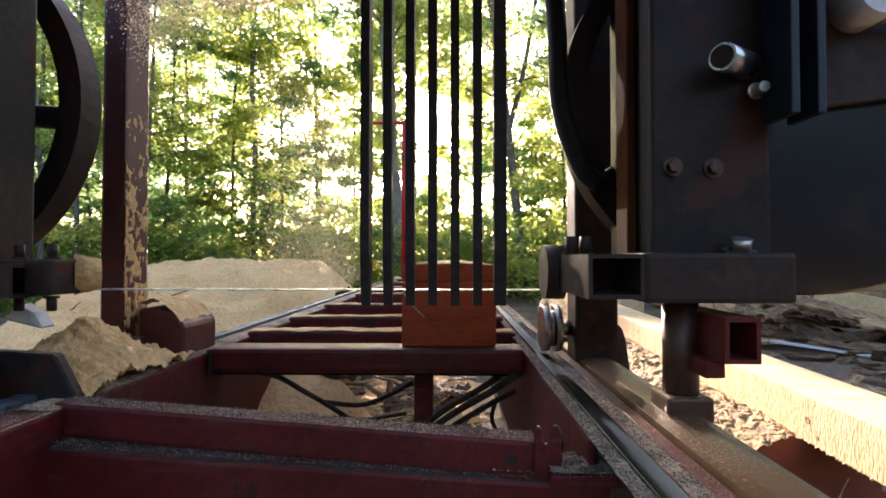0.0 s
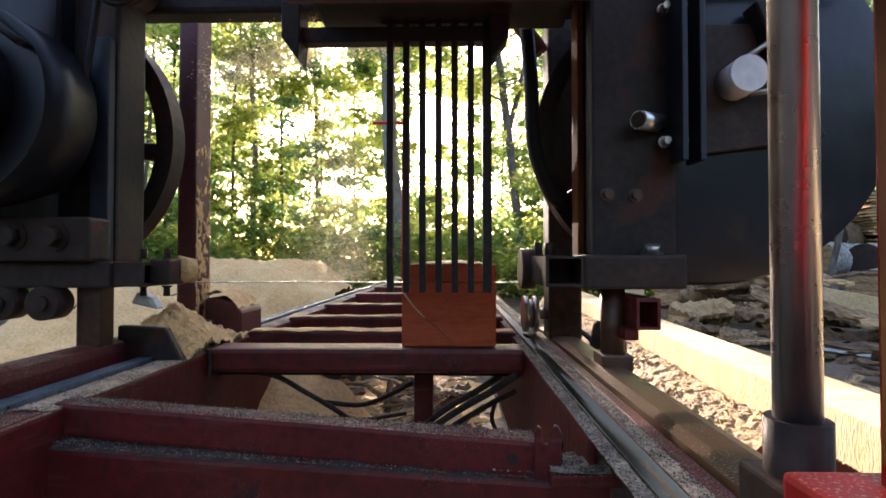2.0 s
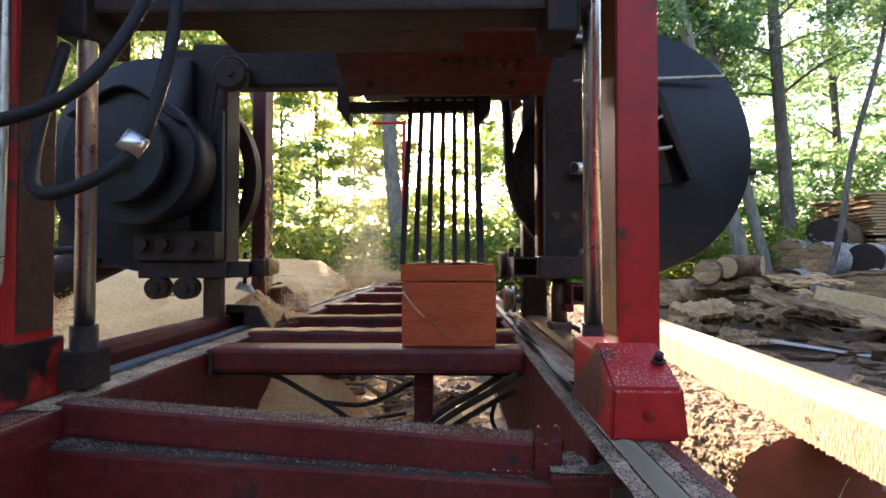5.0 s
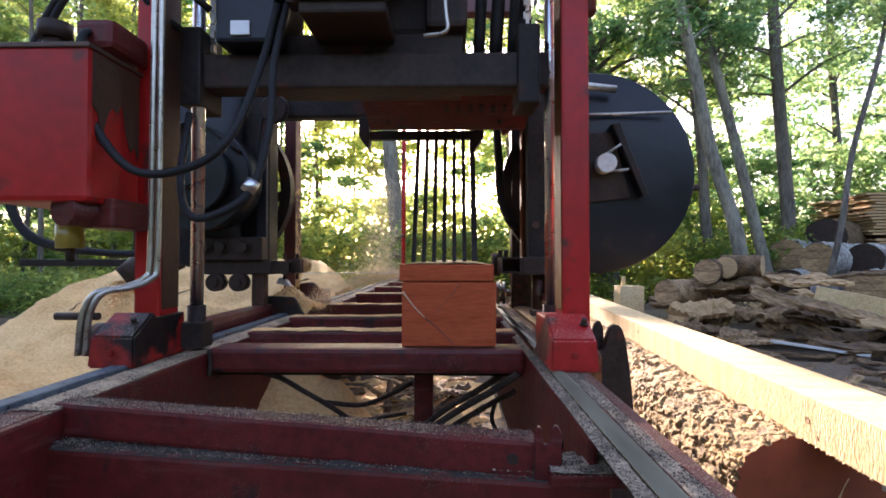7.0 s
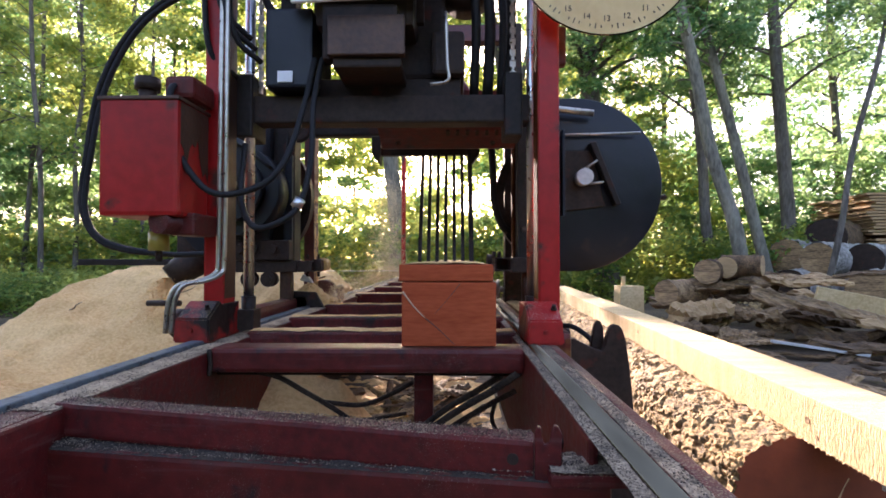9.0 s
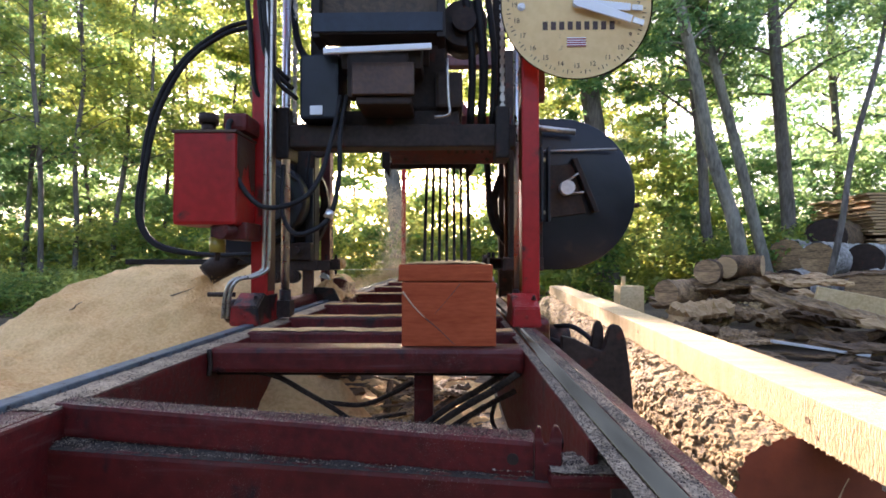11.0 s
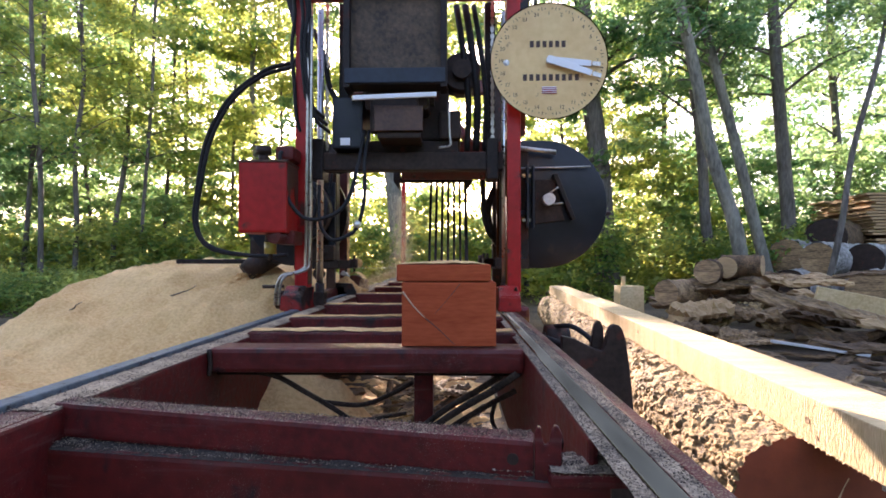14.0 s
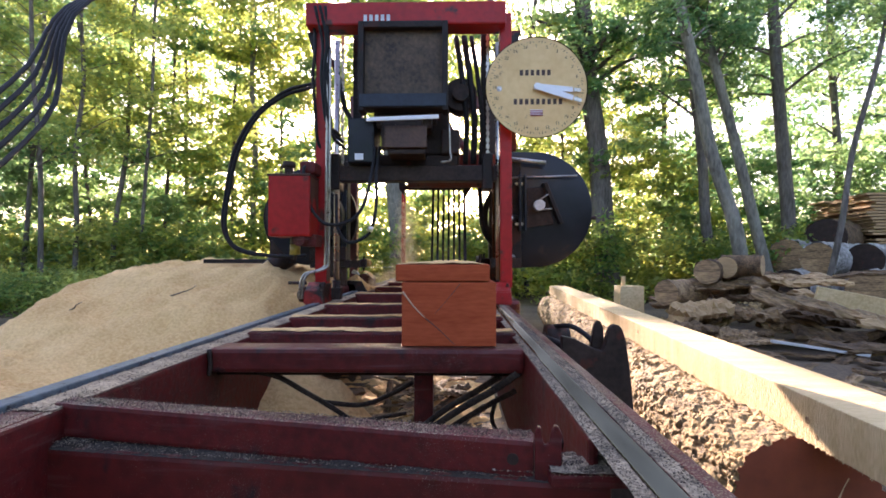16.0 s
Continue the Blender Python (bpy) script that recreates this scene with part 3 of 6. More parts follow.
# log stop and clamp beside the far track
clamp = thing("log_clamp", (0.485, 1.60, 0.0), "black steel log clamp arm beside the track", "clamp")
bm = bmn()
plate(bm, [(-0.035, 0.0), (0.07, 0.0), (0.068, 0.45), (0.056, 0.58), (0.045, 0.655), (0.036, 0.684), (0.024, 0.697), (0.010, 0.698), (-0.002, 0.688), (-0.010, 0.664), (-0.018, 0.632), (-0.028, 0.617), (-0.044, 0.620), (-0.075, 0.636), (-0.110, 0.654), (-0.150, 0.662), (-0.150, 0.46), (-0.06, 0.42)], -0.015, 0.015)
part("arm", bm, GREASE, clamp)
bm = bmn()
plate(bm, [(-0.06, 0.40), (0.0, 0.40), (-0.004, 0.60), (-0.008, 0.68), (-0.016, 0.703), (-0.027, 0.705), (-0.037, 0.690), (-0.046, 0.640), (-0.056, 0.56)], 0.035, 0.055)
part("hook", bm, GREASE, clamp, "black hooked dog behind the arm")
bm = bmn()
hose(bm, [(-0.17, 0.25, 0.62), (-0.10, 0.1, 0.60), (-0.06, 0.0, 0.52), (-0.04, -0.05, 0.38)], 0.012)
part("hose", bm, RUBBER, clamp)
bm = bmn()
box(bm, -0.16, -0.03, 0.02, 0.30, 0.42, 0.54, 0.012)
part("cylinder_block", bm, GREASE, clamp)
bm = bmn()
rod(bm, (-0.145, 0.30, 0.60), (-0.075, 0.30, 0.60), 0.058, seg=24)
rod(bm, (-0.155, 0.30, 0.60), (-0.145, 0.30, 0.60), 0.030, seg=16)
rod(bm, (-0.075, 0.30, 0.60), (-0.060, 0.30, 0.60), 0.045, seg=24)
box(bm, -0.13, -0.08, 0.27, 0.33, 0.42, 0.56, 0.006)
part("hydraulic_motor", bm, GREASE, clamp, "dusty round hydraulic motor")
bm = bmn()
hose(bm, [(-0.11, 0.28, 0.655), (-0.06, 0.20, 0.660), (0.0, 0.10, 0.60), (0.02, 0.02, 0.50)], 0.009)
part("hose", bm, RUBBER, clamp)

# ---- the timber on the bed ----
cant = thing("timber_cant", (-0.0104, 1.10, BUNK_TOP), "square red oak cant resting on the bed's bunks", "timber")
CX, CL = 0.1021, 3.7


def checked_block(bm, x0, x1, y0, y1, z0, z1):
    box(bm, x0, x1, y0, y1, z0, z1, 0.0025)
    return bm


part("heartwood", checked_block(bmn(), -CX, CX, 0, CL, 0, 0.138), OAK, cant)
bm = bmn()
hose(bm, [(-0.1, -0.0005, 0.118), (-0.075, -0.0005, 0.085), (-0.052, -0.0005, 0.062)], 0.0022, 5, 3, 0.5)
part("end_check", bm, OAK_TOP, cant, "pale split in the end grain")
bm = bmn()
hose(bm, [(-0.052, -0.0003, 0.062), (-0.02, -0.0003, 0.035), (0.012, -0.0003, 0.004)], 0.0012, 5, 3, 0.6)
part("end_check", bm, INK, cant, "dark split in the end grain")
bm = bmn()
hose(bm, [(0.024, -0.0003, 0.135), (0.0, -0.0003, 0.105), (-0.03, -0.0003, 0.07)], 0.0009, 5, 3, 0.5)
part("end_check", bm, INK, cant)
board = thing("sawn_board", (-0.0104, 1.10, BUNK_TOP + 0.1395), "freshly sawn oak board lying on the cant", "board")
part("plank", checked_block(bmn(), -CX, CX, 0, CL, 0, 0.036), OAK, board)
d = heightfield("sawdust_layer", np.arange(-CX + 0.003, CX - 0.002, 0.01), np.concatenate([np.arange(0.002, 0.5, 0.012), np.arange(0.51, CL - 0.01, 0.03)]),
                lambda x, y: 0.0362 + max(0, 0.005 * (0.5 + fbm(x * 18, y * 9, 3)) * min(1, (CX - abs(x)) / 0.03)), SAWDUST)
d.parent = board

# ---- timber and log beside the mill ----
DIR = Vector((0.068, 0.9977, 0))
beam = thing("squared_timber", (0.965, 1.4, EYE - 0.502), "long pale fresh-sawn square timber lying on a log", "timber")
beam.rotation_euler = (0, 0, -math.atan2(DIR.x, DIR.y))
bm = bmn()
box(bm, 0, 0.215, -1.3, 5.9, 0.002, 0.127, 0.004)
bmesh.ops.bisect_plane(bm, geom=bm.verts[:] + bm.edges[:] + bm.faces[:], plane_co=(0, 0, 0), plane_no=(0, 1, 0))
part("timber", bm, PINE, beam)
for y, z, w in ((0.02, 0.062, 0.010), (-0.02, 0.028, 0.007), (1.6, 0.08, 0.009), (3.0, 0.05, 0.008)):
    part("knot", rod(bmn(), (-0.0012, y, z), (0.002, y, z), w, seg=12), OLD_WOOD, beam, "small dark knot")
v = []
for k in range(800):
    y, L, w = rs0.uniform(-1.2, 5.8), rs0.uniform(0.001, 0.005), rs0.uniform(0.0008, 0.002)
    dx, z = rs0.uniform(-0.003, 0.001), 0.004 + (rs0.random() < 0.15) * rs0.uniform(0, 0.1)
    v += [(-0.0005, y - w, z + 0.003), (-0.0005, y + w, z + 0.003), (dx - 0.002, y + w * 0.3 + rs0.uniform(-.004, .004), z - L), (dx - 0.002, y - w * 0.3, z - L)]
tagged(raw_mesh("splinters", np.array(v), np.arange(len(v)).reshape(-1, 4), PINE, beam), "fuzzy saw splinters along the lower edge", kind="stuff")
part("end_grain", box(bmn(), 0.002, 0.213, 5.899, 5.902, 0.004, 0.125, 0), LUMBER, beam)
log = thing("saw_log", (0.985, 1.45, EYE - 0.702), "thick rough-barked log with a dark red sawn end", "log")
log.rotation_euler = (0, 0, -math.atan2(DIR.x, DIR.y))


def rough_log(L, r, seg=64, rings=150, rel=0.03, seed=0.0, bend=0.0, grow=1.0):
    """Bark in loose plates with grooves between them."""
    a = np.linspace(0, 2 * np.pi, seg, endpoint=False)
    ys = L * np.linspace(0, 1, rings) ** grow
    v = []
    for y in ys:
        for t in a:
            p = Vector((math.cos(t) * r * 40 + seed, y * 22, math.sin(t) * r * 40))
            d, near = noise.voronoi(p + 1.3 * noise.noise_vector(p * 0.8))
            lift = noise.noise(near[0] * 3.7)
            groove = min(1.0, (d[1] - d[0]) * 9) * (0.6 + 1.3 * lift)
            n1 = fbm(math.cos(t) * 2.2 + seed, y * 2.2, math.sin(t) * 2.2)
            n2 = fbm(p.x * 1.3, p.y * 1.3, p.z * 1.3, 3)
            rr = r * (1 + 0.05 * n1) + rel * (0.9 * groove + 0.22 * n2 - 0.4)
            v.append((rr * math.sin(t), y, rr * math.cos(t) + bend * math.sin(math.pi * y / L)))
    i = np.arange((rings - 1) * seg)
    b = (i // seg) * seg + i % seg
    c = (i // seg) * seg + (i % seg + 1) % seg
    return np.array(v), np.stack([b, c, c + seg, b + seg], 1)


v, q = rough_log(5.6, 0.207, 280, 760, 0.012, 3.0, 0.0, 1.5)
raw_mesh("bark", v, q, BARK, log)
for y, edge in ((-0.002, v[:280]), (5.602, v[-280:])):
    bm = bmn()
    f = bm.faces.new([bm.verts.new((p[0] * 0.995, y, p[2] * 0.995)) for p in edge])
    up = bmesh.ops.extrude_face_region(bm, geom=[f])["geom"]
    bmesh.ops.translate(bm, vec=(0, 0.004, 0), verts=[g for g in up if isinstance(g, bmesh.types.BMVert)])
    bmesh.ops.recalc_face_normals(bm, faces=bm.faces[:])
    part("sawn_end", bm, LOG_END, log, "dark red wet end grain")

for k, (x, z, a) in enumerate(((0.10, 0.10, 0.3), (0.085, 0.07, 0.6))):
    st = hose(bmn(), [(x, -0.012, z), (x - 0.03, -0.03, z - 0.03), (x - 0.035 * (1 + a), -0.03, z - 0.09)], 0.0016, 5, 4, 0.4)
    part("fibre", st, PINE, log, "pale torn fibre hanging from the sawn end")

# post block far along the timber
bk = thing("timber_offcut", (2.25, 6.6, 0.0), "short pale timber offcut standing on end", "timber")
bm = bmn()
box(bm, -0.15, 0.15, -0.13, 0.13, 0.0, 0.56, 0.006)
part("block", bm, PINE, bk)
bm = bmn()
box(bm, -0.09, -0.045, -0.02, 0.03, 0.56, 0.68, 0.004)
part("peg", bm, PINE, bk)


# ---- slab pile, logs and lumber at the wood's edge ----
def slab_wood(x, y, z, L, w, h, yaw, pitch, mat, seed):
    """A bark slab: flat sawn below, rounded and uneven above."""
    n, seg = 26, 14
    v = []
    for i in range(n):
        u = i / (n - 1) - 0.5
        ww = w * (1 + 0.22 * fbm(u * 5, seed, 1)) * (1 - 0.3 * abs(u) ** 3)
        hh = h * (1 + 0.35 * fbm(u * 6, seed, 4))
        for k in range(seg):
            a = 2 * math.pi * k / seg
            rr = 1 + 0.38 * fbm(u * 11, seed + k * 1.1, 8) + 0.26 * fbm(u * 40, seed + k * 2.3, 5)
            v.append((u * L + 0.09 * L * abs(2 * u) ** 6 * fbm(k * 0.9, seed, 2 + u), ww * 0.5 * math.cos(a) * rr, max(-0.25 * hh, hh * 0.5 * math.sin(a) * rr) + 0.06 * L * fbm(u * 1.5, seed, 6)))
    i = np.arange((n - 1) * seg)
    b = (i // seg) * seg + i % seg
    c = (i // seg) * seg + (i % seg + 1) % seg
    quads = np.stack([b, c, c + seg, b + seg], 1)
    caps = np.array([[0, k, k + 1, k + 2] for k in range(1, seg - 2, 2)] + [[(n - 1) * seg, (n - 1) * seg + k + 2, (n - 1) * seg + k + 1, (n - 1) * seg + k] for k in range(1, seg - 2, 2)])
    ob = raw_mesh("wood_offcut", np.array(v), np.concatenate([quads, caps]), mat)
    ob.data.shade_flat()
    ob.matrix_basis = pose(x, y, z, 0, pitch, yaw)
    return tagged(ob, "weathered bark-edged offcut in a jumbled heap" if mat is OLD_WOOD else "dark brown offcut in a jumbled heap" if mat is DARK_WOOD else "pale barky offcut in a jumbled heap", "wood offcut", "offcuts in the heap")


def round_log(x, y, z, L, r, yaw, pitch, mat, endmat, label, group, seed):
    t = thing("log", (x, y, z), label, "log", group)
    t.rotation_euler = (radians(pitch), 0, radians(yaw))
    v, q = rough_log(L, r, 28, 30, r * 0.12, seed, 0.0)
    raw_mesh("bark", v, q, mat, t)
    for yy in (0.003, L - 0.003):
        bm = bmn()
        rod(bm, (0, yy - 0.002, 0), (0, yy + 0.002, 0), r * 0.985, seg=28)
        part("sawn_end", bm, endmat, t)
    return t


rs = random.Random(5)
for k in range(64):
    y = rs.uniform(5.2, 7.8)
    x = y * rs.uniform(0.44, 0.95) + rs.uniform(-0.1, 0.5)
    hill = 0.58 * math.exp(-((x - 3.5) / 1.5) ** 2 - ((y - 6.5) / 1.2) ** 2) + 0.10
    o = slab_wood(x, y, max(0.05, hill * rs.uniform(0.15, 0.95)), rs.uniform(0.35, 1.3), rs.uniform(0.08, 0.22), rs.uniform(0.05, 0.14), rs.gauss(-15, 45) + (180 if rs.random() < 0.5 else 0), rs.gauss(0, 12), (DARK_WOOD, OLD_WOOD, DARK_WOOD, BARK, DARK_WOOD, OLD_WOOD, DARK_WOOD, DARK_WOOD)[k % 8], k * 3.7)
    o.rotation_euler[0] = radians(rs.uniform(-50, 50))
for k in range(26):
    y = rs.uniform(3.2, 5.4)
    x = y * rs.uniform(0.56, 0.95)
    o = slab_wood(x, y, rs.uniform(0.0, 0.07), rs.uniform(0.2, 0.7), rs.uniform(0.04, 0.13), rs.uniform(0.02, 0.05), rs.uniform(0, 360), rs.gauss(0, 4), DARK_WOOD if k % 4 else OLD_WOOD, 300 + k * 2.3)
# every second scrap is dark wood, so the bed's shade is partly in colour
for k in range(46):
    y = rs.uniform(1.3, 3.6)
    x = rs.uniform(-0.42, 0.12)
    o = slab_wood(x, y, max(0.02, heap_low(x, y)) + rs.uniform(0.03, 0.07), rs.uniform(0.15, 0.5), rs.uniform(0.03, 0.10), rs.uniform(0.015, 0.04), rs.uniform(0, 360), rs.gauss(0, 9), (OLD_WOOD, DARK_WOOD, BARK, DARK_WOOD)[k % 4], 500 + k * 1.9)
    tagged(o, "broken bark and edging scrap under the saw bed", "wood scrap", "scraps under the bed")
# the large slabs and logs that stand out
for k, (x, y, z, L, w, h, yaw, pitch, m) in enumerate([(3.78, 5.12, 0.36, 1.65, 0.17, 0.17, -3, 17, OLD_WOOD), (4.45, 4.95, 0.20, 1.1, 0.12, 0.10, -6, 9, LUMBER), (2.62, 5.45, 0.34, 0.62, 0.30, 0.22, 12, -6, LUMBER), (3.1, 5.6, 0.30, 0.8, 0.24, 0.16, -10, 6, OLD_WOOD),
                                                     (3.45, 5.9, 0.62, 1.5, 0.26, 0.13, 4, -5, OLD_WOOD), (3.95, 5.8, 0.62, 0.9, 0.18, 0.10, -3, 4, LUMBER), (2.95, 5.0, 0.10, 0.45, 0.2, 0.05, 8, 0, OLD_WOOD), (4.15, 5.6, 0.40, 0.9, 0.22, 0.12, -8, 14, LUMBER),
                                                     (4.9, 6.2, 0.72, 1.5, 0.14, 0.08, 5, -3, DARK_WOOD), (4.35, 4.85, 0.08, 0.35, 0.30, 0.14, 60, 40, BIRCH), (4.1, 4.7, 0.08, 1.6, 0.26, 0.1, -12, 2, DARK_WOOD)]):
    slab_wood(x, y, z, L, w, h, yaw, pitch, m, 40 + k)
for k, (x, y, z, r, L, yaw, m, e) in enumerate([(2.33, 5.65, 0.53, 0.14, 0.7, -52, OLD_WOOD, OLD_WOOD), (2.78, 5.65, 0.76, 0.135, 0.6, -36, DARK_WOOD, OLD_WOOD), (3.01, 5.7, 0.81, 0.12, 0.55, -44, DARK_WOOD, LUMBER), (3.36, 5.6, 0.83, 0.115, 0.40, 48, DARK_WOOD, LUMBER), (3.0, 5.95, 0.62, 0.13, 0.9, -70, DARK_WOOD, OLD_WOOD)]):
    round_log(x, y, z, L, r, yaw, 0, m, e, "short round log with a sawn end on the offcut heap", "short logs on the heap", 20 + k)
bd = thing("loose_board", (4.92, 5.4, 0.31), "pale wide board leaning over the offcut heap", "board")
bd.rotation_euler = (radians(8), radians(11), radians(-5))
bm = bmn()
box(bm, -1.1, 1.1, -0.02, 0.02, -0.095, 0.095, 0.004)
part("plank", bm, PINE, bd)
for k, (x, y, z, L, w, yaw, pitch, m) in enumerate([(3.35, 4.75, 0.085, 0.80, 0.05, -10, 7.5, GREY)]):
    ob = thing("loose_board", (x, y, z), "narrow pale strip lying on the dark debris", "board")
    ob.rotation_euler = (0, radians(pitch), radians(yaw))
    bm = bmn()
    box(bm, -L / 2, L / 2, -w / 2, w / 2, -0.012, 0.012, 0.003)
    part("plank", bm, m, ob)
for k, (x, y, z, r, L, yaw) in enumerate([(6.9, 8.6, 0.36, 0.36, 3.0, -58), (7.6, 8.8, 0.33, 0.33, 3.0, -52), (6.55, 9.3, 0.9, 0.3, 2.6, -60), (6.1, 9.4, 0.36, 0.36, 2.6, -62), (6.7, 10.4, 0.95, 0.36, 2.5, -64), (7.3, 9.2, 0.88, 0.30, 3.0, -55), (7.35, 10.2, 1.34, 0.36, 2.2, -50)]):
    round_log(x, y, z, L, r, yaw, 0, BIRCH if k < 6 else DARK_WOOD, GREASE if k % 2 or k == 6 else OLD_WOOD, "large stacked log with pale mottled bark", "stacked saw logs", 60 + k)

stack = thing("lumber_stack", (10.45, 11.2, 0.9), "tall stickered stack of weathered boards", "lumber stack")
stack.rotation_euler = (0, 0, radians(-8))
for yy in (-0.8, 0.8):
    for xx in (-1.2, 1.2):
        part("bearer", box(bmn(), xx - 0.06, xx + 0.06, yy - 0.06, yy + 0.06, -0.95, 0, 0), OLD_WOOD, stack)
plank_me = None
for lay in range(21):
    for c in range(3):
        if plank_me is None:
            bm = bmn()
            box(bm, -1.9, 1.9, -0.34, 0.34, 0, 0.042, 0.003)
            ob = part("board", bm, LUMBER, stack)
            plank_me = ob.data
        else:
            ob = new("board", plank_me)
            ob.parent = stack
        ob.location = (rs.uniform(-0.12, 0.12), -0.72 + c * 0.72 + rs.uniform(-0.03, 0.03), lay * 0.062 + (0.06 if lay > 6 else 0))
    for xx in (-1.5, 0, 1.5):
        part("sticker", box(bmn(), xx - 0.03, xx + 0.03, -1.05, 1.05, lay * 0.062 + (0.102 if lay > 6 else 0.042), lay * 0.062 + (0.122 if lay >= 6 else 0.062), 0), OLD_WOOD, stack)

# ---- woods ----
rng = np.random.default_rng(11)


def leaf_mesh(name, centres, radii, per, size, mat, parent=None):
    """Many small folded leaves in uneven clumps round the centres."""
    n = len(centres) * per
    c = np.repeat(centres, per, 0)
    r = np.repeat(radii, per, 0)
    d = rng.normal(size=(n, 3))
    d /= np.linalg.norm(d, axis=1, keepdims=True)
    d *= rng.uniform(0.1, 1.0, (n, 1)) ** 0.6
    p = c + d * r * (1 + 0.35 * rng.normal(size=(n, 1)))
    a = rng.normal(size=(n, 3)) * (1, 1, 0.55)
    a /= np.linalg.norm(a, axis=1, keepdims=True)
    up = rng.normal(size=(n, 3)) * 0.65 + (0, 0, 1)
    b = np.cross(a, up)
    b /= np.linalg.norm(b, axis=1, keepdims=True)
    s = size * rng.uniform(0.6, 1.35, (n, 1))
    fold = np.cross(a, b) * s * 0.12
    v = np.empty((n, 4, 3))
    v[:, 0], v[:, 2] = p - a * s * 0.5, p + a * s * 0.5
    v[:, 1], v[:, 3] = p + b * s * 0.27 + fold, p - b * s * 0.27 + fold
    return raw_mesh(name, v.reshape(-1, 3), np.arange(n * 4).reshape(-1, 4), mat, parent)


def in_gap(p):
    """The thin place in the woods through which the low sun shines."""
    k = p[:, 1:2] - 1.5
    line = np.array([[1.0, 1.5, 0.5]]) + k * np.array([[SUN.x / SUN.y, 1.0, SUN.z / SUN.y]])
    d = p - line
    return (d[:, 0] > -0.62) & (d[:, 0] < 0.9) & (d[:, 2] > -1.2) & (d[:, 2] < 0.9 + 0.03 * p[:, 1])


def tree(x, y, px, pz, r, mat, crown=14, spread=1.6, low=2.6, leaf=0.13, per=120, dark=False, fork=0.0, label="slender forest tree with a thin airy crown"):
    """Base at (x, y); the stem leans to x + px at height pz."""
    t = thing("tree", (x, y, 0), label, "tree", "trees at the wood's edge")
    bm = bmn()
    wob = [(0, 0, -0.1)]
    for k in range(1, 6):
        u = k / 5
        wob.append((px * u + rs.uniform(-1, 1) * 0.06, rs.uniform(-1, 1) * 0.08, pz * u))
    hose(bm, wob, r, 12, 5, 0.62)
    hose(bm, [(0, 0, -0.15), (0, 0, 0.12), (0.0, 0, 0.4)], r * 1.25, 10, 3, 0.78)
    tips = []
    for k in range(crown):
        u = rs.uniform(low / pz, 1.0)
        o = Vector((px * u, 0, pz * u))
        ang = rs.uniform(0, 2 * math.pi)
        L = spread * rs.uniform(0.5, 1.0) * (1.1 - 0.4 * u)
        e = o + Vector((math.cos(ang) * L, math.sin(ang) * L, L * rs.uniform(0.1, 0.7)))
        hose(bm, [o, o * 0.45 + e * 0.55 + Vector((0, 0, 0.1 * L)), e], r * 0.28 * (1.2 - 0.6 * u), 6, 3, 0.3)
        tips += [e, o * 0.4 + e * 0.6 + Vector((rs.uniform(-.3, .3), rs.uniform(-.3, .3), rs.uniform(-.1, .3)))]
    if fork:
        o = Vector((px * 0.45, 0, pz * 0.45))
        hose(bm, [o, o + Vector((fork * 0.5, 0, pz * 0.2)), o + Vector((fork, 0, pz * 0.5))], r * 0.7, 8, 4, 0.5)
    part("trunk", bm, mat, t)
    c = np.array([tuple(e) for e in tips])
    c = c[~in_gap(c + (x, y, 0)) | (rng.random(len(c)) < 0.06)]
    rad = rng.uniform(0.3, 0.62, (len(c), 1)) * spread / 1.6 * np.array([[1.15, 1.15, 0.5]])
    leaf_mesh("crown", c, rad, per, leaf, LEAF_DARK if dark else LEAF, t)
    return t


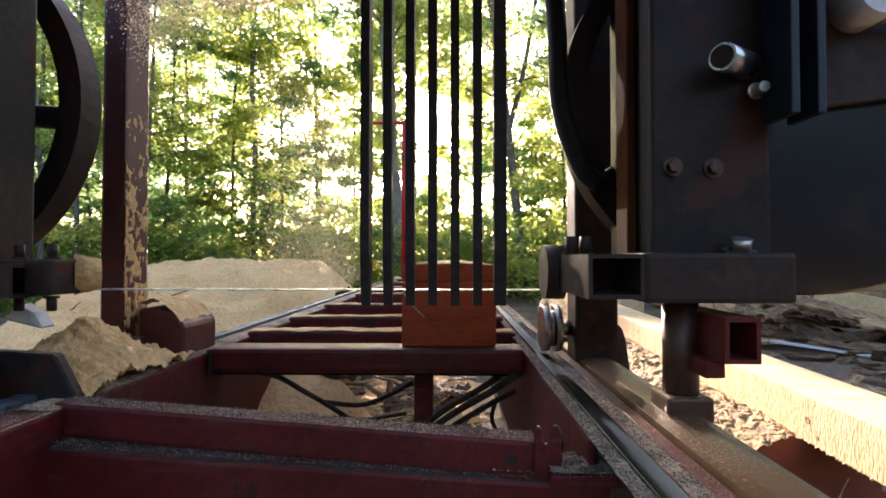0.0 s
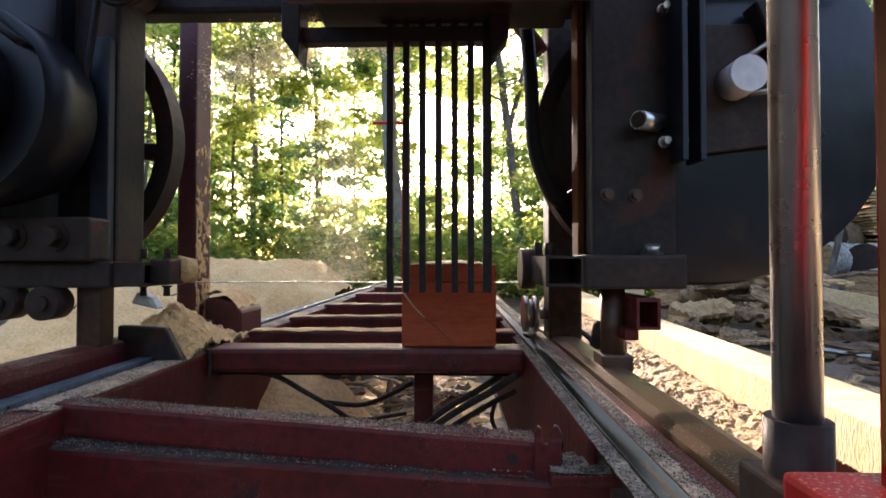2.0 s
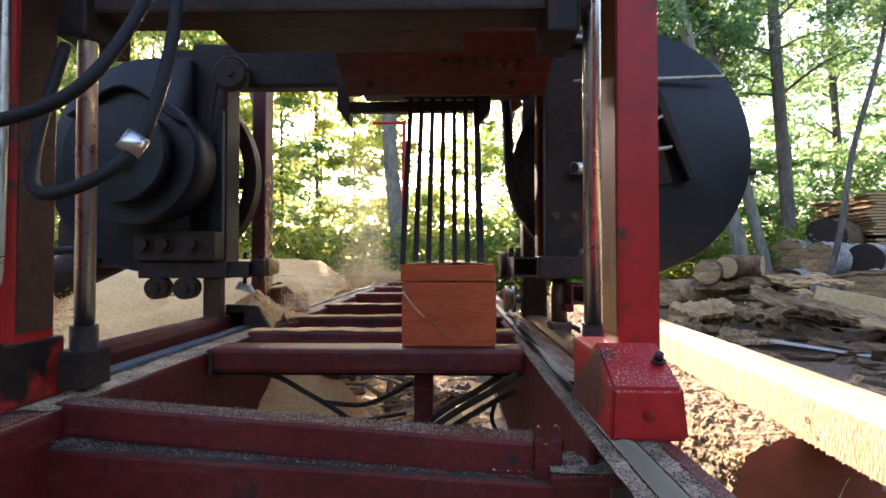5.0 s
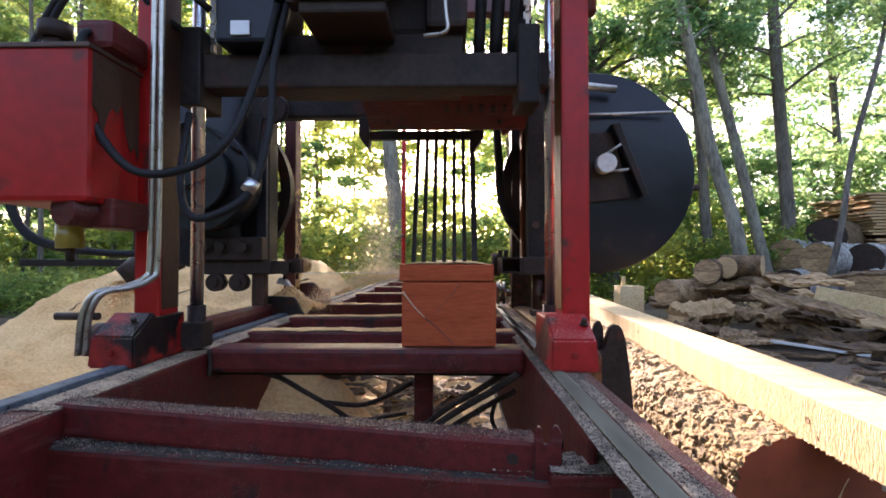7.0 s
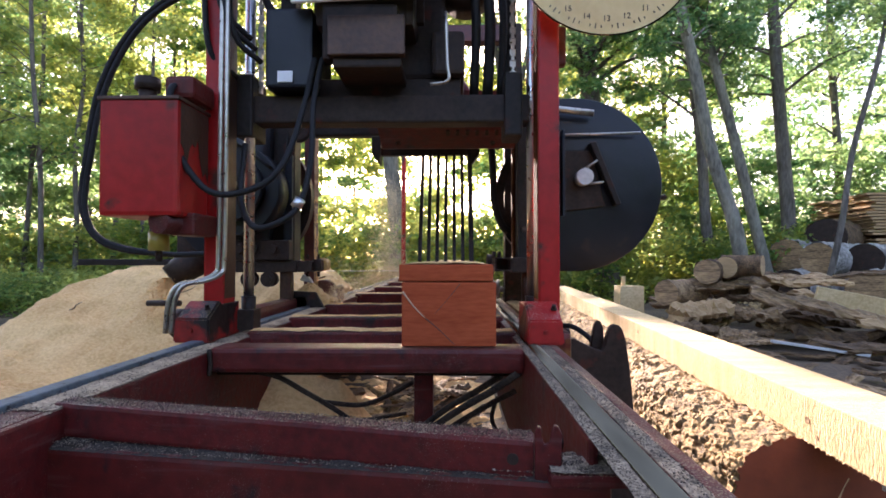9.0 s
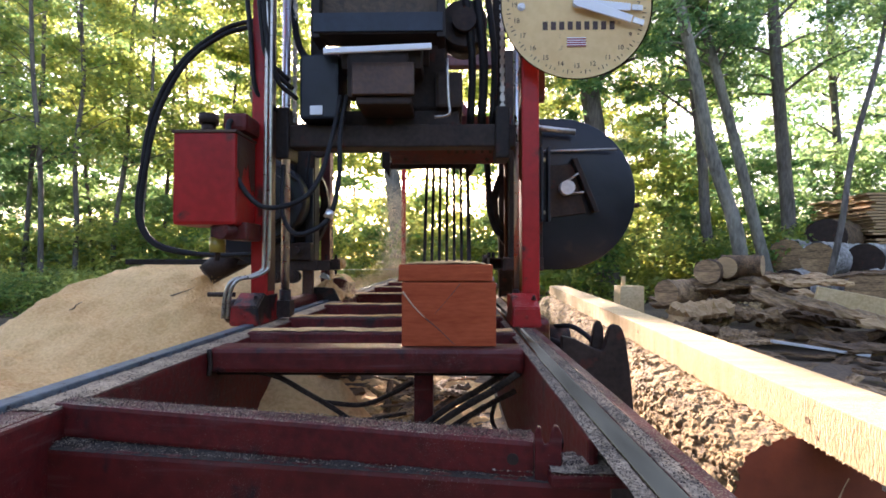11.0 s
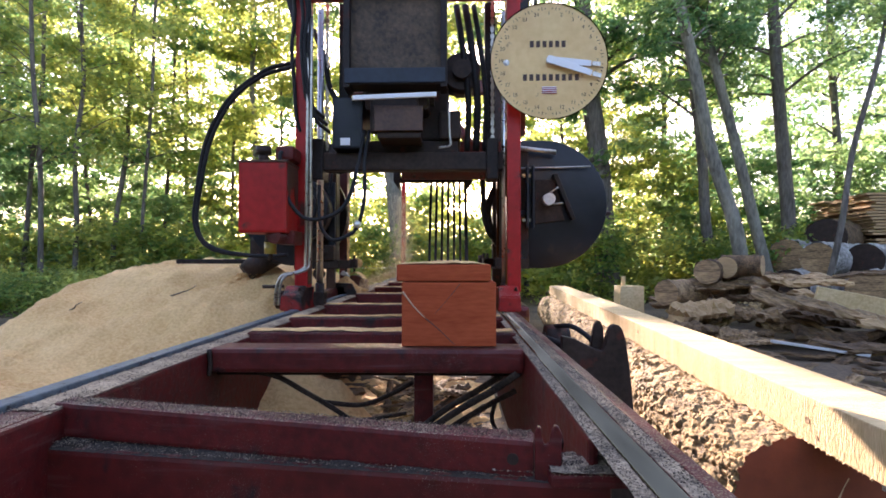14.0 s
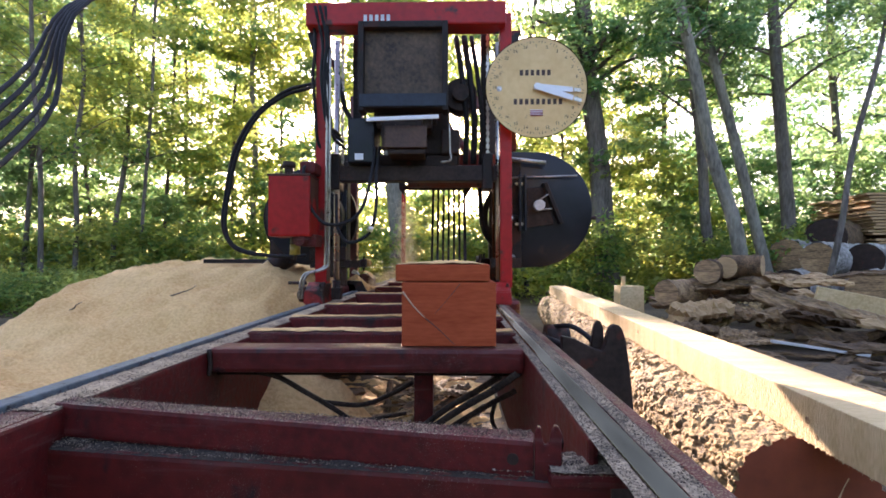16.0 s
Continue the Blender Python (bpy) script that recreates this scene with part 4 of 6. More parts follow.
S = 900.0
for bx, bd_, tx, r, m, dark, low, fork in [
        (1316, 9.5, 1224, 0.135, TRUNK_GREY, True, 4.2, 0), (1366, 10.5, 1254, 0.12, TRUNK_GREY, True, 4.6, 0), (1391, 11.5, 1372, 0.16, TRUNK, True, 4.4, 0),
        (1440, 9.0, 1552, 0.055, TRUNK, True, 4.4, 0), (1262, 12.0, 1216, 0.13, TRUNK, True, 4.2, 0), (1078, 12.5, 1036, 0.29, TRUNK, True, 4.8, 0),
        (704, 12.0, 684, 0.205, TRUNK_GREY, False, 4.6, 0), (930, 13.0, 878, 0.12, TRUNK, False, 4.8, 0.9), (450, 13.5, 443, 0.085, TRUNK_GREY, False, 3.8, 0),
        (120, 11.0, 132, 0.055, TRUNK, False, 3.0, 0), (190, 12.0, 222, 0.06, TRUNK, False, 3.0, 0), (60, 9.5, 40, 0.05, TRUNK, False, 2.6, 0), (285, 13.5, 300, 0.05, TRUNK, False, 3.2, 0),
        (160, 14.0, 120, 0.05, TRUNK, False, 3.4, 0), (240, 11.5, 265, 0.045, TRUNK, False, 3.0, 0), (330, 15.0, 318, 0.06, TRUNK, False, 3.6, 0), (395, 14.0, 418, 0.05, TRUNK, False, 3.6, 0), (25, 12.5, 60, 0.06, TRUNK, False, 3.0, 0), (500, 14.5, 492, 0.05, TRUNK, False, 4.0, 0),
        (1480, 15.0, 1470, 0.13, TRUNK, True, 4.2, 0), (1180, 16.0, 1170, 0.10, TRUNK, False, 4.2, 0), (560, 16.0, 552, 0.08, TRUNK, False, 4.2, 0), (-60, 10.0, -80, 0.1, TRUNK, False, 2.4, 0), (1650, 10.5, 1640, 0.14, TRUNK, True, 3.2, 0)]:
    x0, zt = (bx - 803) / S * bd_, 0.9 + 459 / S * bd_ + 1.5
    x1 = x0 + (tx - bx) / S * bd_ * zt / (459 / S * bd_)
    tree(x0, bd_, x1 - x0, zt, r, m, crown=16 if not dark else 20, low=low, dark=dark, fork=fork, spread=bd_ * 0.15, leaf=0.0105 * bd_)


def woods(count, ylo, yhi, seed):
    g = np.random.default_rng(seed)
    y = g.uniform(ylo, yhi, count)
    az = g.uniform(-1.05, 1.05, count)
    el = g.uniform(-0.06, 0.62, count)
    x, z = y * az, 0.9 + y * el
    keep = np.zeros(count, bool)
    for i in range(count):
        n1 = 0.52 + 1.25 * fbm(az[i] * 4.2 + seed, el[i] * 5.0, 2.0, 3)
        wall = 0.95 if el[i] < 0.10 else max(0.36, 0.78 - 0.85 * (el[i] - 0.10))
        if -0.40 < az[i] < -0.20 and el[i] > 0.20 or 0.02 < az[i] < 0.36 and el[i] > 0.30:
            wall *= 0.72
        elif -0.3 < az[i] < 0.12:
            wall = min(0.95, wall + 0.12)
        if 0.12 < az[i] < 0.5 and el[i] < 0.34:
            wall = min(0.96, wall + 0.14)
        elif az[i] > 0.2:
            wall = 0.96 if el[i] < 0.13 else max(0.42, 0.84 - 0.8 * (el[i] - 0.13))
        if az[i] > 0.64 and el[i] > 0.24:
            wall *= 0.5
        if az[i] < -0.5:
            wall = min(0.95, wall * 1.3)
        elif az[i] < -0.22 and el[i] < 0.24:
            wall = min(0.95, wall * 1.18)
        keep[i] = g.random() < wall and (n1 > 1.0 - wall or -0.27 < az[i] < -0.05 and el[i] < 0.12)
    p = np.stack([x, y, z], 1)[keep & (z > 0.1)]
    return p[~in_gap(p) | (g.random(len(p)) < 0.09)]


for name, cnt, lo, hi, per, size, mat, lab in (("woodland", 5000, 12.5, 18, 60, 0.16, LEAF, "sunlit yellow-green woodland foliage"), ("woodland", 2300, 18, 27, 60, 0.26, LEAF, "distant backlit woodland foliage"), ("woodland", 900, 11.5, 16, 80, 0.16, LEAF_DARK, "shaded deep green woodland foliage")):
    c = woods(cnt, lo, hi, len(lab))
    rad = rng.uniform(0.018, 0.042, (len(c), 1)) * c[:, 1:2] * np.array([[1.25, 1.25, 0.5]])
    rad[in_gap(c)] *= 0.5
    shade = (c[:, 0] / c[:, 1] + 0.12 * np.sin(c[:, 2] * 1.7 + c[:, 0]) > 0.44) | (c[:, 0] / c[:, 1] < -0.62 + 0.2 * np.sin(c[:, 2] * 1.3 + c[:, 0] * 0.9))       # side foliage by bearing from the eye, its shade put into the leaf colour
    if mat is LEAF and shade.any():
        tagged(leaf_mesh(name, c[shade], rad[shade], per, size, LEAF_DARK), "side foliage with shade in its dark green colour", "foliage", kind="stuff")
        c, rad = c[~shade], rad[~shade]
    tagged(leaf_mesh(name, c, rad, per, size, mat), lab, "foliage", kind="stuff")
# undergrowth along the wood's edge
gx = rng.uniform(-16, 16, 900)
gy = rng.uniform(10.5, 15, 900)
c = np.stack([gx, gy, rng.uniform(0.15, 1.5, 900) ** 1.2], 1)
tagged(leaf_mesh("undergrowth", c, np.full((900, 3), 0.42) * (1.2, 1.2, 0.7), 90, 0.13, LEAF), "bright yellow-green brush at the foot of the trees", "shrubs", kind="stuff")
gx = rng.uniform(-12, -5.2, 260)
c = np.stack([gx, rng.uniform(7.5, 10.5, 260), rng.uniform(0.05, 0.6, 260)], 1)
tagged(leaf_mesh("undergrowth", c, np.full((260, 3), 0.34) * (1.2, 1.2, 0.7), 110, 0.075, LEAF), "low green brush beyond the sawdust", "shrubs", kind="stuff")
# thin stems farther in
bm = bmn()
for k in range(34):
    y = rs.uniform(13, 30)
    x = y * rs.uniform(-1.0, 1.0)
    h = rs.uniform(6, 17)
    if abs(x / y + 0.07) < 0.05:
        continue
    hose(bm, [(x, y, -0.2), (x + rs.uniform(-.3, .3), y, h * 0.25), (x + rs.uniform(-.6, .6), y, h * 0.55), (x + rs.uniform(-1.6, 1.6), y, h)], rs.uniform(0.025, 0.07), 7, 3, 0.4)
tagged(part("tree_stems", bm, TRUNK, None), "thin dark stems deeper in the woods", "tree stems", kind="stuff")
# unseen woods behind and beside the clearing, added to block low sky from reflections
a = rng.uniform(math.radians(130), math.radians(410), 1000)
d = rng.uniform(18, 26, 1000)
c = np.stack([np.cos(a) * d, np.sin(a) * d - 3, rng.uniform(0.3, 7, 1000)], 1)
c = c[c[:, 1] < 6]
tagged(leaf_mesh("woodland", c, np.full((len(c), 3), 1.5), 60, 0.8, LEAF_DARK), "unseen dark woodland added round the clearing", "foliage", kind="stuff")


# ---- the saw carriage, standing on the track ----
mill = thing("sawmill_carriage", (0, 0, TOP), "red and black portable band sawmill carriage on its track", "sawmill")
UP = Matrix.Translation((0, 0, 0.2))


def cp(name, bm, mat, parent=None, label=""):
    """A part of the carriage, drawn in heights from the camera's level."""
    bmesh.ops.transform(bm, matrix=UP, verts=bm.verts)
    return part(name, bm, mat, parent or mill, label)


def bolt(p, d, r=0.011, h=0.012, parent=None, mat=None):
    p, d = Vector(p), Vector(d).normalized()
    bm = bmn()
    rod(bm, p, p + d * 0.003, r * 1.5, seg=14)
    rod(bm, p + d * 0.003, p + d * h, r, seg=6)
    return cp("bolt", bm, mat or STEEL, parent, "steel hex bolt")


# near posts with wheel boxes
for x0, x1, bx0, bx1 in ((0.212, 0.266, 0.168, 0.254), (-0.634, -0.582, -0.662, -0.574)):
    bm = bmn()
    box(bm, x0, x1, -0.088, -0.015, -0.13, 1.13, 0.006)
    post = cp("near_post", bm, RED_BRIGHT, None, "bright red square-tube post")
    front = -0.192 if x0 > 0 else -0.178
    bm = bmn()
    lo = [bm.verts.new(p) for p in ((bx0, front, -0.197), (bx1, front, -0.197), (bx1, 0.0, -0.197), (bx0, 0.0, -0.197))]
    hi = [bm.verts.new(p) for p in ((bx0 + 0.004, front + 0.004, -0.141), (bx1 - 0.004, front + 0.004, -0.141), (bx1 - 0.004, -0.112, -0.101), (bx0 + 0.006, -0.112, -0.101))]
    bm.faces.new(lo[::-1]), bm.faces.new(hi)
    for k in range(4):
        bm.faces.new((lo[k], lo[(k + 1) % 4], hi[(k + 1) % 4], hi[k]))
    bmesh.ops.bevel(bm, geom=bm.edges[:], offset=0.004, segments=2, affect="EDGES")
    box(bm, bx0 + 0.006, bx1 - 0.004, -0.111, 0.0, -0.197, -0.112, 0.004)
    wb = cp("wheel_box", bm, RED_BRIGHT if x0 > 0 else RED_GREASY, None, "chipped red wheel box" if x0 > 0 else "greasy blackened red wheel box")
    bolt(((bx0 + bx1) / 2 + 0.026, -0.150, -0.119), (0, -0.4, 1), 0.005, 0.012, wb, GREASE)
    bolt(((bx0 + bx1) / 2, front, -0.168), (0, -1, 0), 0.004, 0.005, wb, RED_GREASY)
    bm = bmn()
    rod(bm, ((bx0 + bx1) / 2 - 0.016, -0.095, -0.165), ((bx0 + bx1) / 2 + 0.016, -0.095, -0.165), 0.028, seg=20)
    cp("wheel", bm, STEEL, wb)
    if x0 < 0:
        bm = bmn()
        rod(bm, (bx0 - 0.034, -0.10, -0.160), (bx0 - 0.004, -0.10, -0.160), 0.036, seg=24)
        rod(bm, (bx0 - 0.046, -0.10, -0.160), (bx0 - 0.034, -0.10, -0.160), 0.014, seg=12)
        rod(bm, (bx0 - 0.07, -0.16, -0.105), (bx0 + 0.01, -0.16, -0.105), 0.007, seg=10)
        cp("drive_sprocket", bm, GREASE, wb, "greasy black drive sprocket")
    wx = x0 if x0 > 0 else x1
    cp("rubbed_face", box(bmn(), wx - 0.0015, wx + 0.0015, -0.082, -0.021, -0.10, 1.0, 0), WORN if x0 > 0 else RUST, post, "rubbed bare inner face of the post")
    # hydraulic lift rod with its socket
    s = -1 if x0 > 0 else 1
    cx = (x0 if s < 0 else x1) + s * 0.024
    bm = bmn()
    cx, cy = (0.2165, 0.05) if s < 0 else (cx, 0.012)
    rod(bm, (cx, cy, -0.10), (cx, cy, 1.05), 0.0138, seg=24)
    cp("lift_rod", bm, CHROME, None, "bright chrome lift rod")
    bm = bmn()
    rod(bm, (cx, cy, -0.19), (cx, cy, -0.10), 0.019)
    box(bm, cx - 0.024, cx + 0.024, cy - 0.026, cy + 0.026, -0.19, -0.135, 0.003)
    cp("rod_socket", bm, GREASE)
    # base beam along the track and rear post
    out = 1 if x0 > 0 else -1
    b0, b1 = sorted(((0.2385 if out > 0 else -0.640), (0.312 if out > 0 else -0.702)))
    bm = bmn()
    box(bm, b0, b1, -0.02, 1.20, -0.285, -0.190 if out > 0 else -0.157, 0.020)
    base = cp("base_beam", bm, GOLD_RUST if out > 0 else RED_DUSTY, None, "rust-brown base beam")
    for yy in (0.12, 0.30, 0.72):
        bm = bmn()
        xx = b0 if out > 0 else b1
        rod(bm, (xx - 0.001, yy, -0.235), (xx + 0.001, yy, -0.235), 0.011, seg=14)
        cp("hole", bm, GREASE, base, "dark drilled hole")
    p0, p1 = (0.236, 0.318) if out > 0 else (-0.698, -0.650)
    bm = bmn()
    box(bm, p0, p1, 0.99, 1.07, -0.20, 1.10, 0.007)
    far = cp("far_post", bm, RED_OLD if out < 0 else GREASE, None, "worn dark red far post with bare patches")
    if out < 0:                                   # sawdust caked on the post's inner face
        gx, gz = np.arange(0.992, 1.0685, 0.0035), np.arange(-0.19, 0.30, 0.0045)
        vv = []
        for z in gz:
            for x in gx:
                m = 0.9 * fbm(x * 34, z * 16, 4) + 0.9 * fbm(x * 90, z * 60, 2, 5) + (1.03 - x) * 3 - max(0, z - 0.08) * 2.4 + 0.12
                vv.append((-0.651 + max(-0.003, min(0.0026, 0.012 * m)) + 0.001 * fbm(x * 200, z * 200, 7), x, z + 0.2))
        i = np.arange((len(gz) - 1) * (len(gx) - 1))
        q0 = (i // (len(gx) - 1)) * len(gx) + i % (len(gx) - 1)
        raw_mesh("sawdust_cake", np.array(vv), np.stack([q0, q0 + 1, q0 + 1 + len(gx), q0 + len(gx)], 1), SAWDUST, far)
    # far wheel with guard
    bm = bmn()
    if out > 0:
        rod(bm, (0.178, 1.04, -0.140), (0.19, 1.04, -0.140), 0.046, seg=28)
        rod(bm, (0.19, 1.04, -0.140), (0.202, 1.04, -0.140), 0.036, seg=28)
        rod(bm, (0.202, 1.04, -0.140), (0.214, 1.04, -0.140), 0.046, seg=28)
        rod(bm, (0.214, 1.04, -0.140), (0.24, 1.04, -0.140), 0.014)
        cp("track_wheel", bm, STEEL, None, "grooved steel track wheel")
    else:
        plate(bm, [(-0.640, -0.20), (-0.545, -0.20), (-0.545, -0.135), (-0.565, -0.112), (-0.605, -0.10), (-0.640, -0.10)], 1.02, 1.16, 0.005)
        wb = cp("wheel_box", bm, RED_OLD, None, "dark red wheel box under a cap of sawdust")
        d = heightfield("sawdust_cap", np.arange(-0.64, -0.548, 0.008), np.arange(1.02, 1.16, 0.01), lambda x, y: 0.2 - 0.10 - max(0, (x + 0.605)) * 0.5 + 0.02 * max(0, 1 - ((x + 0.60) / 0.05) ** 2) + 0.006 * fbm(x * 50, y * 50), SAWDUST)
        d.parent = mill
# top cross beam between the near posts, with a worn plate of illegible letters
bm = bmn()
box(bm, -0.67, 0.235, -0.14, -0.03, 1.055, 1.16, 0.008)
top = cp("top_beam", bm, RED_BRIGHT, None, "red top beam with worn lettering")
for k in range(5):
    bm = bmn()
    box(bm, -0.405 + k * 0.026, -0.390 + k * 0.026, -0.1425, -0.1395, 1.07, 1.10, 0)
    cp("letter_bar", bm, GREY, top, "worn pale lettering bar")
bm = bmn()
box(bm, -0.70, 0.29, 1.0, 1.06, 1.02, 1.10, 0.006)
cp("far_top_beam", bm, RED_OLD)
for a, b in (((0.22, 1.0, 0.52), (-0.05, 1.02, 0.92)), ((0.16, 0.9, 0.60), (0.02, 0.9, 0.80))):
    bm = bmn()
    rod(bm, a, b, 0.022, seg=8)
    cp("brace", bm, RED, None, "red diagonal brace")

# corner gussets under the top beam
for x, sx in ((-0.634, -1), (0.266, 1)):
    cp("gusset", plate(bmn(), [(x + sx * 0.045, 1.054), (x - sx * 0.002, 1.054), (x - sx * 0.002, 0.90), (x + sx * 0.004, 0.90)], -0.075, -0.063, 0.002), RED_GREASY, top, "greasy red corner gusset")

# dial scale
dial = bmn()
rod(dial, (0.369, -0.140, 0.766), (0.369, -0.134, 0.766), 0.225, seg=72)
dial = cp("dial_plate", dial, CREAM, None, "round cream depth dial with brown numerals")
bm = bmn()
n = 72
for k in range(n):
    a, b = 2 * math.pi * k / n, 2 * math.pi * (k + 1) / n
    vs = [bm.verts.new((0.369 + r * math.sin(t), y, 0.766 + r * math.cos(t))) for t, r, y in ((a, 0.224, -0.1415), (b, 0.224, -0.1415), (b, 0.228, -0.1415), (a, 0.228, -0.1415))]
    bm.faces.new(vs)
bmesh.ops.extrude_face_region(bm, geom=bm.faces[:])
cp("rim", bm, GREASE, dial)
DIALC = Vector((0.369, -0.1410, 0.766))


def writing(text, size, at, mat, parent, turn=0.0, spacing=1.0):
    cu = bpy.data.curves.new("text", "FONT")
    cu.body, cu.size, cu.align_x, cu.align_y, cu.extrude, cu.space_character = text, size, "CENTER", "CENTER", 0.0004, spacing
    tmp = bpy.data.objects.new("text", cu)
    scene.collection.objects.link(tmp)
    me = bpy.data.meshes.new_from_object(tmp.evaluated_get(bpy.context.evaluated_depsgraph_get()))
    bpy.data.objects.remove(tmp)
    me.transform(Matrix.Translation(Vector(at) + Vector((0, 0, 0.2))) @ Matrix.Rotation(radians(90), 4, "X") @ Matrix.Rotation(turn, 4, "Z"))
    me.materials.clear()
    me.materials.append(mat)
    ob = new("lettering", me)
    ob.parent = parent
    return ob


# two rows of plain bars where the maker's lettering stands
for x0, step, count, z in ((-0.074, 0.0245, 6, 0.066), (-0.101, 0.0250, 9, -0.064)):
    for k in range(count):
        bm = bmn()
        x = DIALC.x + x0 + k * step
        box(bm, x, x + 0.0150, -0.1415, -0.1405, DIALC.z + z - 0.0125, DIALC.z + z + 0.0125, 0)
        cp("bar", bm, INK, dial)
for k in range(1, 25):
    a = 2 * math.pi * (k - 1) / 24
    writing(str(k), 0.020, DIALC + Vector((0.186 * math.sin(a), 0, 0.186 * math.cos(a))), INK, dial)
    for j, L in ((0.25, 0.006), (0.5, 0.012), (0.75, 0.006)):
        b = a + 2 * math.pi / 24 * j
        bm = bmn()
        box(bm, -0.0012, 0.0012, -0.0006, 0.0006, -L / 2, L / 2, 0)
        bmesh.ops.transform(bm, matrix=Matrix.Translation(DIALC + Vector((0.205 * math.sin(b), 0, 0.205 * math.cos(b)))) @ Matrix.Rotation(b, 4, "Y"), verts=bm.verts)
        cp("tick", bm, INK, dial)
bm = bmn()
box(bm, DIALC.x - 0.028, DIALC.x + 0.028, -0.1425, -0.1405, DIALC.z - 0.128, DIALC.z - 0.100, 0)
fl = cp("badge", bm, WHITE, dial, "small red and white striped badge")
for k in range(4):
    bm = bmn()
    box(bm, DIALC.x - 0.028, DIALC.x + 0.028, -0.1435, -0.1425, DIALC.z - 0.128 + k * 0.007, DIALC.z - 0.1245 + k * 0.007, 0)
    cp("stripe", bm, RED_BRIGHT, dial)
for ang, L, yy, lab in ((5.0, 0.195, -0.152, "white pointer"), (19.0, 0.205, -0.162, "white pointer")):
    bm = bmn()
    plate(bm, [(-0.012, -0.010), (0.0, -0.015), (L * 0.82, -0.011), (L * 0.82, 0.011), (0.0, 0.015), (-0.012, 0.010)], yy, yy + 0.005, 0.001)
    bmesh.ops.transform(bm, matrix=Matrix.Translation((DIALC.x, 0, DIALC.z)) @ Matrix.Rotation(radians(ang), 4, "Y"), verts=bm.verts)
    h = cp("pointer", bm, WHITE, dial, lab)
    bm = bmn()
    plate(bm, [(L * 0.84, -0.008), (L, -0.008), (L, 0.008), (L * 0.84, 0.008)], yy, yy + 0.004, 0)
    bmesh.ops.transform(bm, matrix=Matrix.Translation((DIALC.x, 0, DIALC.z)) @ Matrix.Rotation(radians(ang), 4, "Y"), verts=bm.verts)
    cp("pointer_tip", bm, STEEL, dial)
bolt(DIALC + Vector((-0.165, 0, -0.006)), (0, -1, 0), 0.008, 0.008, dial)
bm = bmn()
rod(bm, (0.369, -0.134, 0.766), (0.369, -0.02, 0.766), 0.012)
box(bm, 0.24, 0.37, -0.06, -0.03, 0.73, 0.76, 0.003)
cp("dial_bracket", bm, RED)
cp("bracket", box(bmn(), 0.2555, 0.29, -0.06, -0.03, 0.50, 0.60, 0.006), RED)
for x in (0.29, 0.36):
    bm = bmn()
    hose(bm, [(x + 0.03, -0.09, 0.985), (x, -0.09, 1.08), (x - 0.02, -0.08, 1.16)], 0.0025, 6, 3)
    cp("dial_cord", bm, RUBBER, None, "thin dark cord")

# hoses strapped down the drive-side post
for k, (x, y) in enumerate(((-0.594, -0.125), (-0.580, -0.130), (-0.568, -0.122), (-0.640, -0.10))):
    bm = bmn()
    hose(bm, [(x - 0.03 + k * 0.01, y - 0.02, 1.14), (x + 0.006 * (k % 2), y, 0.98), (x - 0.004, y - 0.004, 0.84), (x + 0.006, y, 0.70), (x + 0.02, y + 0.01, 0.62 - 0.03 * k), (x + 0.07, y + 0.06, 0.57 - 0.03 * k)], 0.0075, 8, 5)
    cp("strapped_hose", bm, RUBBER, None, "black hose strapped to the post")
# engine with its radiator facing the near end
bm = bmn()
box(bm, -0.425, -0.400, -0.17, -0.08, 0.66, 1.06, 0.003)
box(bm, -0.050, -0.025, -0.17, -0.08, 0.66, 1.06, 0.003)
box(bm, -0.400, -0.050, -0.17, -0.08, 0.67, 0.735, 0.004)
box(bm, -0.400, -0.050, -0.17, -0.08, 1.03, 1.06, 0.004)
rad = cp("radiator_frame", bm, BLACK, None, "black radiator frame")
cp("lower_bar", box(bmn(), -0.418, -0.032, -0.176, -0.171, 0.675, 0.732, 0.002), NAVY, rad, "dark blue lower bar")
bm = bmn()
box(bm, -0.40, -0.05, -0.135, -0.095, 0.73, 1.035, 0)
cp("radiator_core", bm, CORE, rad, "radiator core clogged with sawdust")
bm = bmn()
plate(bm, [(-0.385, 0.606), (-0.065, 0.618), (-0.065, 0.636), (-0.385, 0.624)], -0.185, -0.175, 0.002)
cp("white_strip", bm, WHITE, None, "white metal strip under the radiator")
bm = bmn()
box(bm, -0.36, -0.10, -0.07, 0.42, 0.60, 1.0, 0.02)
box(bm, -0.33, -0.14, -0.11, -0.06, 0.50, 0.64, 0.01)
box(bm, -0.30, -0.13, -0.12, 0.30, 0.475, 0.50, 0.006)
eng = cp("engine_block", bm, GREASE, None, "oily black engine block")
# block added to keep the gap beside the engine dark
cp("engine_filler", box(bmn(), -0.17, -0.020, 0.05, 0.30, 0.505, 0.74, 0.014), GREASE, eng, "dark filler block at the engine's side")
for k in range(5):
    cp("cooling_rib", box(bmn(), -0.38, -0.08, 0.0 + k * 0.07, 0.02 + k * 0.07, 0.64, 0.98, 0.004), GREASE, eng)
bm = bmn()
box(bm, -0.31, -0.12, -0.135, -0.11, 0.50, 0.60, 0.004)
cp("oil_pan", bm, RUST, eng, "greenish brown oil pan")
bm = bmn()
box(bm, -0.47, 0.02, 0.03, 0.34, 0.446, 0.50, 0.006)
cp("engine_deck", bm, GREASE, None, "oily steel engine deck")
bm = bmn()
box(bm, -0.06, 0.03, 0.0, 0.30, 0.50, 0.62, 0.012)
cp("gearbox", bm, GREASE, None, "oily black gearbox housing")
bm = bmn()
